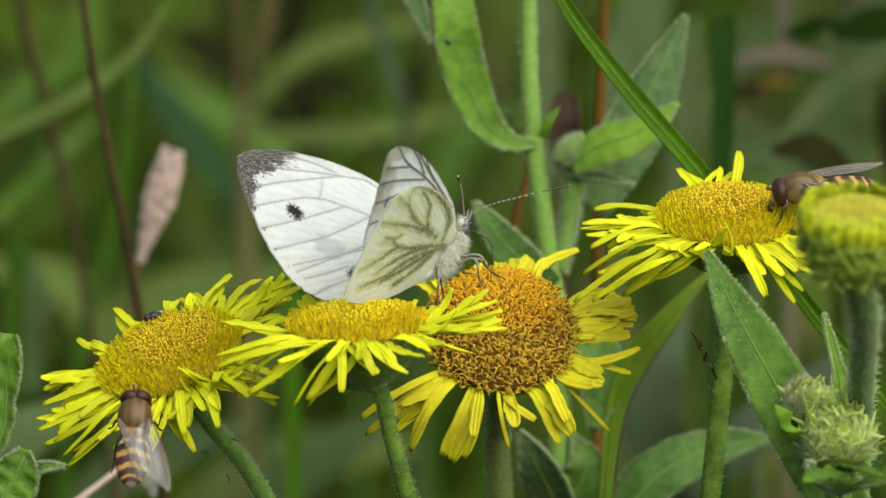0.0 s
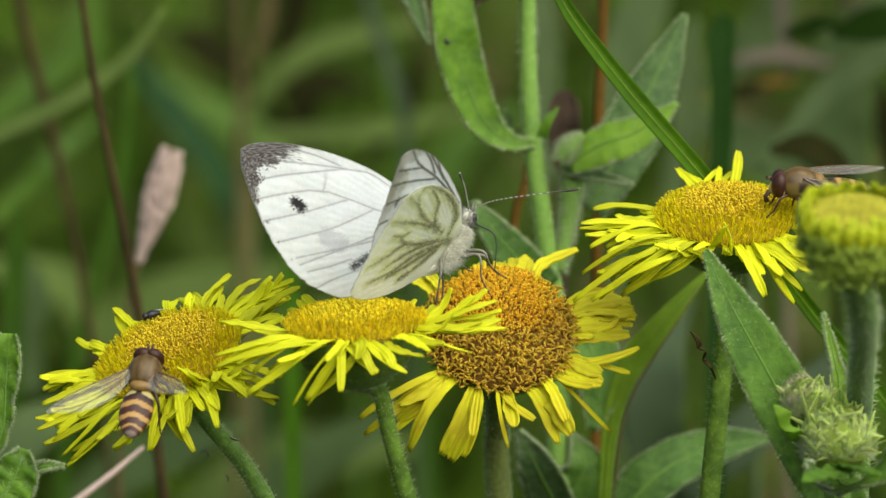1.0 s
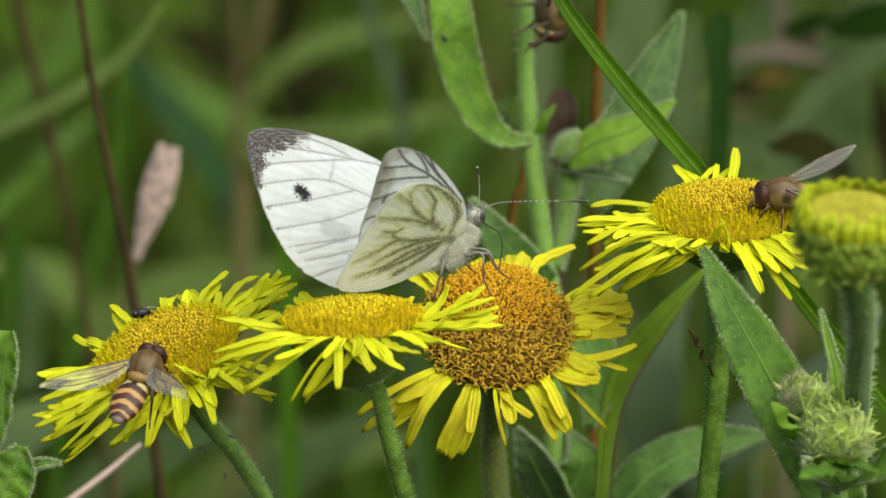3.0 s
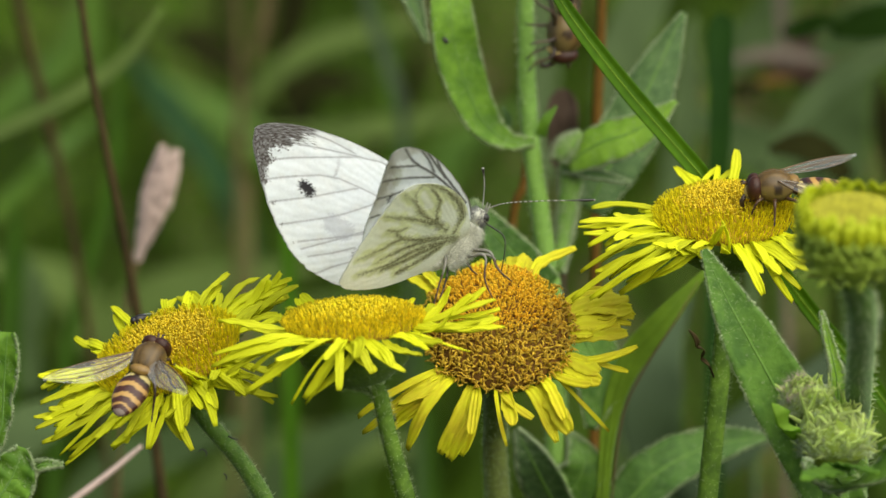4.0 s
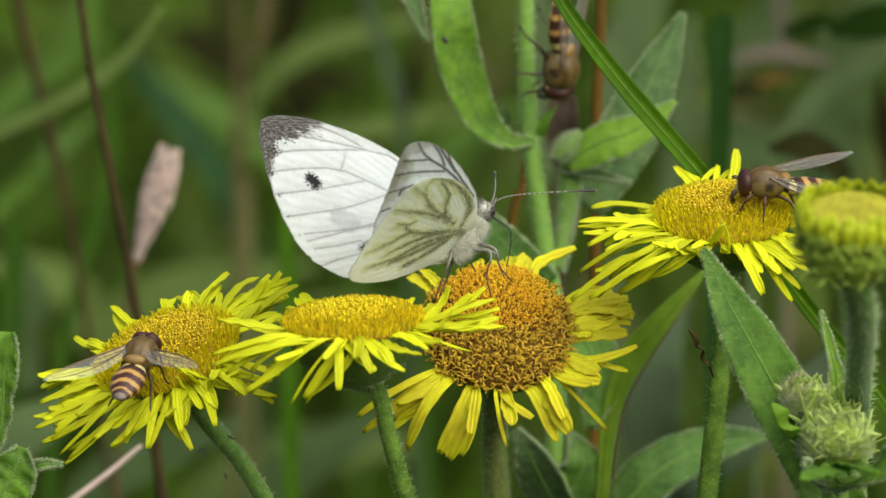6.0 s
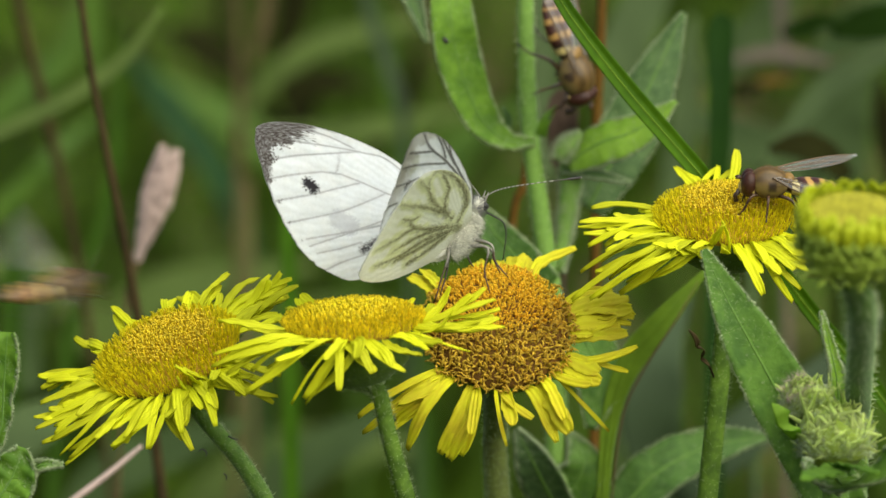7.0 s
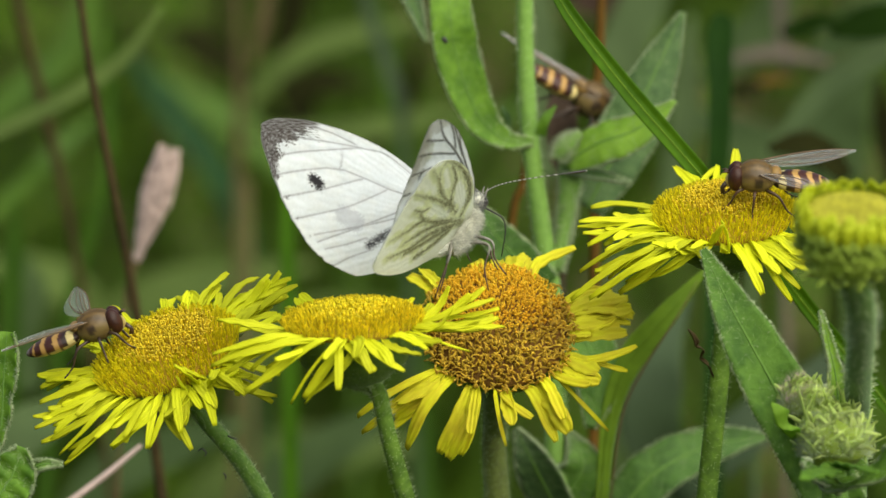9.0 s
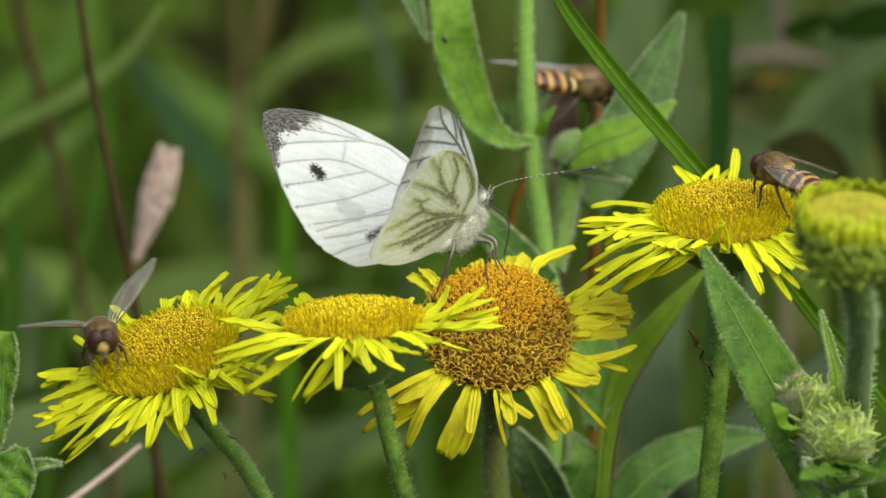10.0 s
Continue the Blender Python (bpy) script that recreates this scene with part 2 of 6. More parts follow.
def sheet(line, widths, normals, cup=0.0, thick=2.0, cols=4, ripple=0.0, rng=None, notch=0.0, ridge=0.0):
    """A thin blade along a line: a closed skin of two faces, cupped across, with a rippled edge and a notched tip."""
    pts, faces = [], []
    n = len(line)
    phase = rng.random() * 6 if rng else 0
    for layer in (0, 1):
        for i, p in enumerate(line):
            t = (line[min(i + 1, n - 1)] - line[max(i - 1, 0)]).normalized()
            nn = ramp_vec(normals, i / (n - 1))
            nn = (nn - t * nn.dot(t)).normalized()
            side = t.cross(nn)
            w = ramp_at(widths, i / (n - 1))
            for k in range(cols + 1):
                v = 2 * k / cols - 1
                lift = cup * w * v * v + ridge * math.cos(v * math.pi * 2.5) + ripple * w * abs(v) * math.sin(i * 1.3 + phase + 2 * v)
                q = p + side * w * v + nn * (lift + (thick / 2 if layer == 0 else -thick / 2))
                if notch and i == n - 1:
                    q = q - t * notch * (0.5 + 0.5 * math.cos(v * math.pi * 3))
                pts.append(q)
    c1 = cols + 1
    off = n * c1
    for i in range(n - 1):
        for k in range(cols):
            a = i * c1 + k
            faces.append((a, a + 1, a + c1 + 1, a + c1))
            faces.append((off + a + c1, off + a + c1 + 1, off + a + 1, off + a))
        for k in (0, cols):
            a = i * c1 + k
            faces.append((a, a + c1, off + a + c1, off + a) if k == 0 else (a + c1, a, off + a, off + a + c1))
    for i in (0, n - 1):
        for k in range(cols):
            a = i * c1 + k
            faces.append((a + 1, a, off + a, off + a + 1) if i == 0 else (a, a + 1, off + a + 1, off + a))
    return pts, faces


def ramp_vec(values, u):
    if len(values) == 1:
        return Vector(values[0])
    x = u * (len(values) - 1)
    k = min(int(x), len(values) - 2)
    return Vector(values[k]).lerp(Vector(values[k + 1]), x - k)


def hairs(line, radii, count, length, rng, thin=0.9):
    """Short pale hairs standing off a stem."""
    pts, faces = [], []
    n = len(line)
    for _ in range(count):
        i = rng.randrange(n - 1)
        u = rng.random()
        p = line[i].lerp(line[i + 1], u)
        t = (line[i + 1] - line[i]).normalized()
        o = t.orthogonal().normalized()
        a = rng.random() * 6.283
        d = o * math.cos(a) + t.cross(o) * math.sin(a)
        r = ramp_at(radii, (i + u) / (n - 1)) * 0.96
        tip = p + d * (r + length * rng.uniform(0.5, 1.2)) + t * length * rng.uniform(-0.6, 0.3)
        b = t.cross(d) * thin
        k = len(pts)
        pts += [p + d * r - b, p + d * r + b, tip, p + d * r + t * thin * 1.6]
        faces += [(k, k + 1, k + 2), (k + 1, k + 3, k + 2), (k + 3, k, k + 2)]
    return pts, faces


# ---- ground and far meadow ----
def ground():
    rng = random.Random(3)
    pts, faces = [], []
    n = 60
    size = [-3000 * (1 - i / 10) ** 3 - 2 if i < 10 else (-2 + 4 * (i - 10) / 40 if i <= 50 else 3000 * ((i - 50) / 10) ** 3 + 2) for i in range(n + 1)]
    for i in range(n + 1):
        for k in range(n + 1):
            x, y = size[i], size[k] + 1
            near = abs(x) < 3 and abs(y) < 4
            pts.append((x / U, y / U, (noise.noise((x * 2, y * 2, 0)) * 0.02 - 0.005 if near else -0.01) / U))
    for i in range(n):
        for k in range(n):
            a = i * (n + 1) + k
            faces.append((a, a + n + 1, a + n + 2, a + 1))
    ob = new("ground", mesh("ground", pts, faces, SOIL))
    tagged(ob, "dark soil under a grassy meadow", "ground", kind="structure")


def grass_field(name, count, x_half, near, far, low, high, width, mat, label, seed, around=False):
    """Uncountable grass behind the flowers, each blade a bent tapering strip rooted in the ground."""
    rng = random.Random(seed)
    pts, faces = [], []
    for _ in range(count):
        y = near + (far - near) * rng.random() ** 0.8
        x = rng.uniform(-1, 1) * x_half * (0.5 + 0.5 * y / far)
        if around:
            x, y = rng.gauss(0, 2.8), rng.gauss(1.5, 3.2)
            if abs(x) < 0.62 + 0.1 * math.sin(y * 3) and -1.7 < y < 5.2:
                continue
        h = rng.uniform(low, high)
        a = rng.random() * 6.283
        lean = rng.uniform(0.05, 1.3) * h
        w = width * rng.uniform(0.5, 1.4)
        turn = rng.random() * 3.14
        sx, sy = math.cos(turn) * w, math.sin(turn) * w
        k = len(pts)
        for i in range(5):
            u = i / 4
            cx, cy, cz = x + math.cos(a) * lean * u * u, y + math.sin(a) * lean * u * u, h * u * (1 - 0.15 * u)
            f = (1 - u * u) * 0.9 + 0.1
            pts += [((cx - sx * f) / U, (cy - sy * f) / U, cz / U), ((cx + sx * f) / U, (cy + sy * f) / U, cz / U)]
        for i in range(4):
            faces.append((k + 2 * i, k + 2 * i + 1, k + 2 * i + 3, k + 2 * i + 2))
    ob = new(name, mesh(name, pts, faces, mat))
    tagged(ob, label, "grass", kind="stuff")


ground()
grass_field("meadow_grass", 4200, 1.0, 1.0, 5.0, 0.2, 0.72, 0.009, MEADOW, "soft green meadow grass standing behind the flowers", 5)
grass_field("meadow_straw", 420, 1.0, 0.9, 4.5, 0.3, 0.75, 0.004, STRAW, "dry straw-coloured grass among the green", 6)
grass_field("meadow_grass", 24000, 1.0, 1.0, 5.0, 0.12, 0.52, 0.009, MEADOW, "green meadow grass all round the flowers", 9, around=True)


def undergrowth():
    """Short grass over the whole clearing, below the flowers."""
    rng = random.Random(8)
    pts, faces = [], []
    for _ in range(26000):
        x, y = rng.gauss(0, 2.6), rng.gauss(1.2, 3.2)
        h, a, w = rng.uniform(0.08, 0.34), rng.random() * 6.283, rng.uniform(0.003, 0.008)
        lean, turn = rng.uniform(0.1, 0.8) * h, rng.random() * 3.14
        k = len(pts)
        for u, f in ((0, 1), (0.5, 0.8), (1, 0.1)):
            cx, cy, cz = x + math.cos(a) * lean * u * u, y + math.sin(a) * lean * u * u, h * u
            for sg in (-1, 1):
                pts.append(((cx + sg * math.cos(turn) * w * f) / U, (cy + sg * math.sin(turn) * w * f) / U, cz / U))
        faces += [(k, k + 1, k + 3, k + 2), (k + 2, k + 3, k + 5, k + 4)]
    tagged(new("low_grass", mesh("low_grass", pts, faces, MEADOW)), "short rough green grass covering the ground", "grass", kind="stuff")


undergrowth()


# ---- fleabane flowers ----
def petal_mesh(base, out, tip, w, face, rng, ridge=0.9, arch=0.45):
    """A strap-shaped ray floret from the disc's rim to its tip, blunt and finely notched; returns it with its own frame."""
    run = tip - base
    x = run.normalized()
    z = (face - x * face.dot(x)).normalized()
    m = Matrix((x, z.cross(x), z)).transposed()
    back = m.transposed()
    mid = back @ (out * run.length * arch + Vector((rng.gauss(0, 9), rng.gauss(0, 9), rng.gauss(0, 9))))
    end = Vector((run.length, 0, 0))
    n = 18
    line = [mid * 2 * (1 - u) * u + end * u * u for u in [i / n for i in range(n + 1)]]
    wav = rng.uniform(-0.03, 0.03) * run.length
    line = [p + Vector((0, 0, wav * math.sin(i / n * 6.3))) for i, p in enumerate(line)]
    turn = rng.uniform(-0.4, 0.4)
    normals = [Vector((0, turn * 0.3, 1)), Vector((0, -turn, 1)), Vector((0, turn, 1))]
    k = rng.uniform(0.86, 1.12)
    w *= 0.78
    widths = [w * 0.55, w * 0.72, w * 0.86, w * 0.95 * k, w, w / k, w, w * k, w, w * 0.96, w * 0.84, w * rng.uniform(0.35, 0.55)]
    return sheet(line, widths, normals, cup=rng.uniform(-0.3, 0.42), thick=1.8, cols=10, notch=w * rng.uniform(0.1, 0.4), ridge=ridge * rng.uniform(0.5, 1.2),
                 ripple=rng.uniform(0.03, 0.2), rng=rng), m


def flower(name_label, c, n, R, dome, petals, stem, seed, mats=(PETAL, FLORET, FLORET_BUD), count=2500, length=128,
           lower_tone=0.0, floret_len=16, deep=1.0, wide=1.0, slim=0.82, ridge=0.9, second=0.5, disc_mat=None, flare=1.15, stem_mat=None, stem_r=(17, 16, 18), curls=False):
    """A flower head on its stem; petals: rows of ray ends as listed below."""
    rng = random.Random(seed)
    n = Vector(n).normalized()
    e1 = Vector((0, 1, 0)).cross(n).normalized()
    e2 = n.cross(e1)
    head = thing("fleabane_flower", at(*c), name_label, "flower", "fleabane flowers")
    cup = lathe(n, e1, e2, [(2, -78 * deep), (R * 0.18, -76 * deep), (R * 0.48, -66 * deep), (R * 0.76, -46 * deep), (R * 0.92, -22 * deep), (R * 0.92, -9), (R * 0.86, -5)])
    cup_ob = part("involucre", cup, CUP, head, "green downy cup under the flower head")
    tips = []
    for i in range(240):
        a = i * 2.39996
        u = 0.3 + 0.7 * (i / 240)
        rad = e1 * math.cos(a) + e2 * math.sin(a)
        base = rad * R * 0.92 * u + n * (-74 + 60 * u * u) * deep
        out = (rad * (0.5 + u) + n * rng.uniform(0.2, 1.1)).normalized()
        tip = base + out * rng.uniform(16, 34)
        side = n.cross(rad) * 3.2
        k = base + out * 9 + rad * 4
        tips.append(([base - side, base + side, k + side * 0.8, k - side * 0.8, tip + rad * 5], [(0, 1, 2, 3), (3, 2, 4)]))
    part("bracts", joined(tips), CUP, cup_ob, "thin pointed green bracts", kind="stuff")
    part("wool", hairs(spline([n * -76 * deep, n * -40 * deep, n * -8], 8), (R * 0.22, R * 0.66, R * 0.84, R * 0.92), 900, 13, rng, 0.35), WOOL, cup_ob, "fine pale hairs", kind="stuff")
    part("disc", lathe(n, e1, e2, [(R * 0.9, -9)] + [(R * q, dome * (1 - q * q) - 1) for q in (0.94, 0.85, 0.7, 0.5, 0.3, 0.12, 0.001)]), disc_mat or DISC, head)
    outer, inner = [], []
    for i in range(count):
        q = math.sqrt((i + 0.5) / count) * 1.0
        a = i * 2.39996 + rng.uniform(-0.06, 0.06)
        rad = e1 * math.cos(a) + e2 * math.sin(a)
        h = dome * (1 - q * q)
        up = (n + rad * (2 * dome * q / R) * 0.9 + Vector((rng.uniform(-1, 1), rng.uniform(-1, 1), rng.uniform(-1, 1))) * (0.42 if curls else 0.26)).normalized()
        base = rad * R * q + n * (h - 2) + rad.cross(n) * rng.gauss(0, 3)
        # moves the bud florets upward, so the lower side takes the outer florets' colour
        side = rad.dot(Vector((0, -0.2, -1))) * lower_tone
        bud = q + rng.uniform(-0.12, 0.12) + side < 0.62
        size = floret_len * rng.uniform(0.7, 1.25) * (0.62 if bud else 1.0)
        base += up * (4 if bud else 0)
        r0 = R / math.sqrt(count) * rng.uniform(0.5, 0.66) * (1.3 if bud else slim)
        s1 = up.orthogonal().normalized()
        s2 = up.cross(s1)
        if curls and not bud:
            if i % 4 == 0 or i % 7 == 0:
                pass
            else:
                continue
            r0 = rng.uniform(4.4, 5.6)
            for arm in range(rng.choice((1, 1, 2))):
                a2 = rng.random() * 6.283
                d2 = s1 * math.cos(a2) + s2 * math.sin(a2)
                top = base + up * size * rng.uniform(0.5, 0.8)
                run = [base, top, top + up * 4 + d2 * 4, top + up * rng.uniform(-3, 5) + d2 * rng.uniform(6, 12)]
                outer.append(tube(run, (r0 * 0.42, r0 * 0.38, r0 * 0.22), 4))
            continue
        ring = []
        for hh, rr in ((0, r0 * 0.6), (size * 0.7, r0 * 0.75), (size, r0 * (1.05 if bud else flare))):
            for k in range(5):
                b = 1.2566 * k
                ring.append(base + up * hh + (s1 * math.cos(b) + s2 * math.sin(b)) * rr)
        ring.append(base + up * size * (1.15 if bud else 0.62))
        fs = [(j * 5 + k, j * 5 + (k + 1) % 5, j * 5 + 5 + (k + 1) % 5, j * 5 + 5 + k) for j in (0, 1) for k in range(5)]
        fs += [(10 + k, 10 + (k + 1) % 5, 15) for k in range(5)]
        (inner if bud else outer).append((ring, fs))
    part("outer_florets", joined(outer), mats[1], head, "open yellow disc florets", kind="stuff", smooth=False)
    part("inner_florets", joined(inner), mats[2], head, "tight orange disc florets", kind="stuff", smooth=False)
    base = Vector(at(*c))
    det = e1.x * e2.z - e1.z * e2.x
    for px, py, w, *shift in itertools.chain(*petals):
        tip = at(px, py, c[2]) - base
        a = math.atan2(e1.x * tip.z - e1.z * tip.x, e2.z * tip.x - e2.x * tip.z) if det > 0 else 0.0
        a += radians(sum(shift) + rng.gauss(0, 3))
        for whorl in range(1 + (rng.random() < second) + (rng.random() < second - 0.5)):
            a2 = a + (whorl > 0) * radians(rng.choice((-1, 1)) * rng.uniform(4, 11))
            rad = e1 * math.cos(a2) + e2 * math.sin(a2)
            root = rad * R * 0.95 - n * (rng.uniform(-1, 5) + 7 * whorl)
            run = tip - root
            flat = math.hypot(run.x, run.z)
            into = min(80, math.sqrt(max(0, length ** 2 - flat ** 2))) * max(-0.7, min(0.8, 1.5 * rad.y))
            end = Vector((tip.x, root.y + into, tip.z))
            if whorl:
                end = root + (end - root) * rng.uniform(0.7, 0.95) + Vector((rng.gauss(0, 6), rng.uniform(0, 8), rng.gauss(-5, 6)))
            out = (rad + n * rng.uniform(-0.15, 0.45)).normalized() * rng.uniform(0.7, 1.3)
            face = n * 0.7 + Vector((rng.gauss(0, 0.25), -0.5, 0.35))
            geometry, m = petal_mesh(root, out, end, w * wide * rng.uniform(0.9, 1.12), face, rng, ridge)
            ob = part("petal", geometry, mats[0], head)
            ob.matrix_basis = Matrix.Translation(root * U) @ m.to_4x4()
    base = Vector(at(*c))
    pts = [n * -70 * deep] + [at(*p) - base for p in stem]
    pts.append(pts[-1] + Vector((40, 60, -9650 - base.z - pts[-1].z)))
    line = spline(pts[:-1], 18)
    stem_ob = part("stem", tube(line + [line[-1].lerp(pts[-1], q) for q in (0.1, 0.5, 1.0)], stem_r, 10, 0.05), stem_mat or STEM, head, "downy green stem")
    part("stem_hairs", hairs(line, stem_r, 1100, 9, rng, 0.3), WOOL, stem_ob, "fine pale hairs", kind="stuff")
    return head


# the ends of the ray petals: across, down, half width, and any shift of the root round the rim in degrees
LEANING_BACK = ((192, 543, 9), (126, 598, 9), (150, 606, 9), (285, 532, 8), (309, 529, 9), (333, 518, 10), (365, 525, 7), (386, 509, 8),
    (402, 484, 7, 5), (456, 492, 9), (477, 487, 9), (496, 482, 10), (516, 494, 8), (528, 506, 8), (440, 520, 9), (470, 532, 10),
    (492, 556, 8), (505, 530, 8), (446, 612, 10), (438, 640, 9), (494, 700, 8), (500, 663, 8), (455, 655, 8), (440, 697, 8))
LEANING_FRONT = ((386, 752, 8), (388, 722, 10), (345, 794, 9), (326, 764, 9), (362, 722, 8), (378, 672, 9, 4), (298, 738, 8, 12), (266, 792, 7),
    (205, 793, 8, 18), (226, 772, 7, 8), (174, 774, 9), (119, 821, 7, 4), (109, 804, 5), (76, 783, 9), (64, 759, 8), (60, 738, 8),
    (78, 742, 9), (72, 715, 9), (70, 688, 8), (64, 665, 10), (100, 768, 8), (126, 668, 10), (112, 690, 9), (140, 735, 9),
    (314, 646, 10))
flower("bright yellow fleabane flower leaning over, its disc facing up", (298, 628, 0), (-.30, -.50, .82), 132, 26,
       (LEANING_BACK, LEANING_FRONT),
       [(372, 752, 3), (425, 815, 4), (470, 885, 5)], 11, second=1.25, wide=1.16, lower_tone=0.25, stem_r=(16, 15, 17))
EDGEWISE_FRONT = ((386, 568, 9, 24), (378, 628, 9, 4), (376, 648, 8, 2), (392, 640, 9), (436, 693, 9, 8), (446, 655, 8), (402, 662, 8), (490, 636, 8),
    (540, 704, 9), (602, 690, 10), (632, 634, 11), (660, 660, 11), (694, 648, 10), (718, 656, 9, -6), (757, 618, 10), (783, 604, 9, 4), (832, 622, 3, 8),
    (575, 636, 9))
EDGEWISE_BACK = ((893, 578, 9, -8), (884, 562, 9, -17), (885, 546, 8, -24), (876, 530, 8, -37), (858, 509, 10, -48), (838, 522, 9, -44), (796, 507, 10, -52), (850, 568, 10, -14),
    (806, 540, 10, -50), (765, 538, 8, -20), (530, 521, 9), (505, 546, 8), (484, 572, 8), (680, 533, 8), (518, 714, 4), (732, 528, 8))
flower("yellow fleabane flower seen edge-on with drooping ray petals", (625, 572, -14), (-.05, -.24, .97), 122, 24,
       (EDGEWISE_FRONT, EDGEWISE_BACK),
       [(668, 690, -12), (688, 770, -12), (722, 890, -12)], 12, length=122, deep=1.5, second=0.45, wide=1.1, lower_tone=0.05, stem_r=(16, 15, 17), stem_mat=STEM_DARK, mats=(PETAL, FLORET_GOLD, FLORET_GOLD))
WITHERED_UPPER = ((912, 455, 17), (936, 454, 15), (846, 464, 12), (882, 468, 12), (724, 489, 15), (745, 478, 11), (1022, 438, 12, 6), (1114, 528, 14),
    (1121, 546, 15), (1124, 562, 13), (1100, 577, 15), (1112, 590, 13), (1128, 612, 8, -14), (1088, 519, 11, 4), (1062, 526, 10), (1072, 556, 14),
    (1106, 540, 9, 4), (1050, 592, 10), (1090, 560, 8, -8), (1118, 574, 7, 6))
WITHERED_LOWER = ((1063, 675, 15), (1060, 660, 15, 4), (1046, 676, 10, -5), (1112, 658, 6, 6), (1077, 763, 4, 8), (1008, 767, 16, 2), (985, 782, 11), (998, 742, 10, 4), (942, 738, 8, -14),
    (896, 788, 4), (905, 752, 13, 4), (795, 812, 14, -4), (778, 802, 13), (814, 806, 13), (832, 768, 9), (720, 795, 12, -4), (700, 742, 11),
    (704, 716, 10), (690, 764, 8), (642, 766, 9), (634, 738, 8), (668, 735, 9))
# orange above, ochre over a dark disc below: its lower shade is partly colour
flower("older fleabane flower with brown-orange disc and withering petals", (880, 585, 12), (.05, -.80, .60), 138, 46,
       (WITHERED_UPPER, WITHERED_LOWER),
       [(878, 740, 30), (876, 800, 32), (882, 890, 32)], 13, mats=(PETAL_OLD, FLORET_OLD, FLORET_ORANGE), count=3600, length=118, floret_len=13,
       slim=0.95, second=0.0, wide=1.3, ridge=1.5, disc_mat=DISC_OLD_SHADED, lower_tone=0.5, stem_r=(24, 22, 24), curls=True, stem_mat=STEM_OLD)
OPEN_BACK = ((1047, 368, 10), (1025, 394, 8), (1032, 413, 8), (1040, 436, 8), (1026, 482, 7), (1052, 480, 7), (1062, 462, 8), (1086, 378, 10),
    (1134, 362, 10), (1110, 388, 9), (1010, 532, 9), (1042, 530, 8), (1062, 512, 8), (1094, 520, 11, 4), (1106, 500, 6, 4), (1198, 294, 10),
    (1309, 262, 10), (1276, 292, 7), (1070, 446, 9), (1085, 425, 9), (1080, 492, 8))
OPEN_FRONT = ((1152, 432, 10, 14), (1240, 456, 8), (1345, 522, 11, -4), (1340, 484, 12), (1376, 486, 11), (1420, 466, 10), (1399, 534, 10), (1412, 512, 9),
    (1426, 450, 10), (1420, 430, 9), (1430, 482, 8), (1442, 405, 10), (1445, 425, 9), (1276, 440, 11), (1277, 398, 10), (1180, 440, 9, 6),
    (1400, 478, 10), (1220, 442, 9, 8))
flower("bright yellow fleabane flower in full bloom, rays spread wide", (1285, 383, 8), (-.02, -.40, .915), 128, 32,
       (OPEN_BACK, OPEN_FRONT),
       [(1292, 500, 10), (1277, 640, 10), (1251, 890, 10)], 14, deep=1.3, second=0.7, wide=1.08, lower_tone=0.25, stem_r=(17, 18, 19), stem_mat=STEM_DARK)


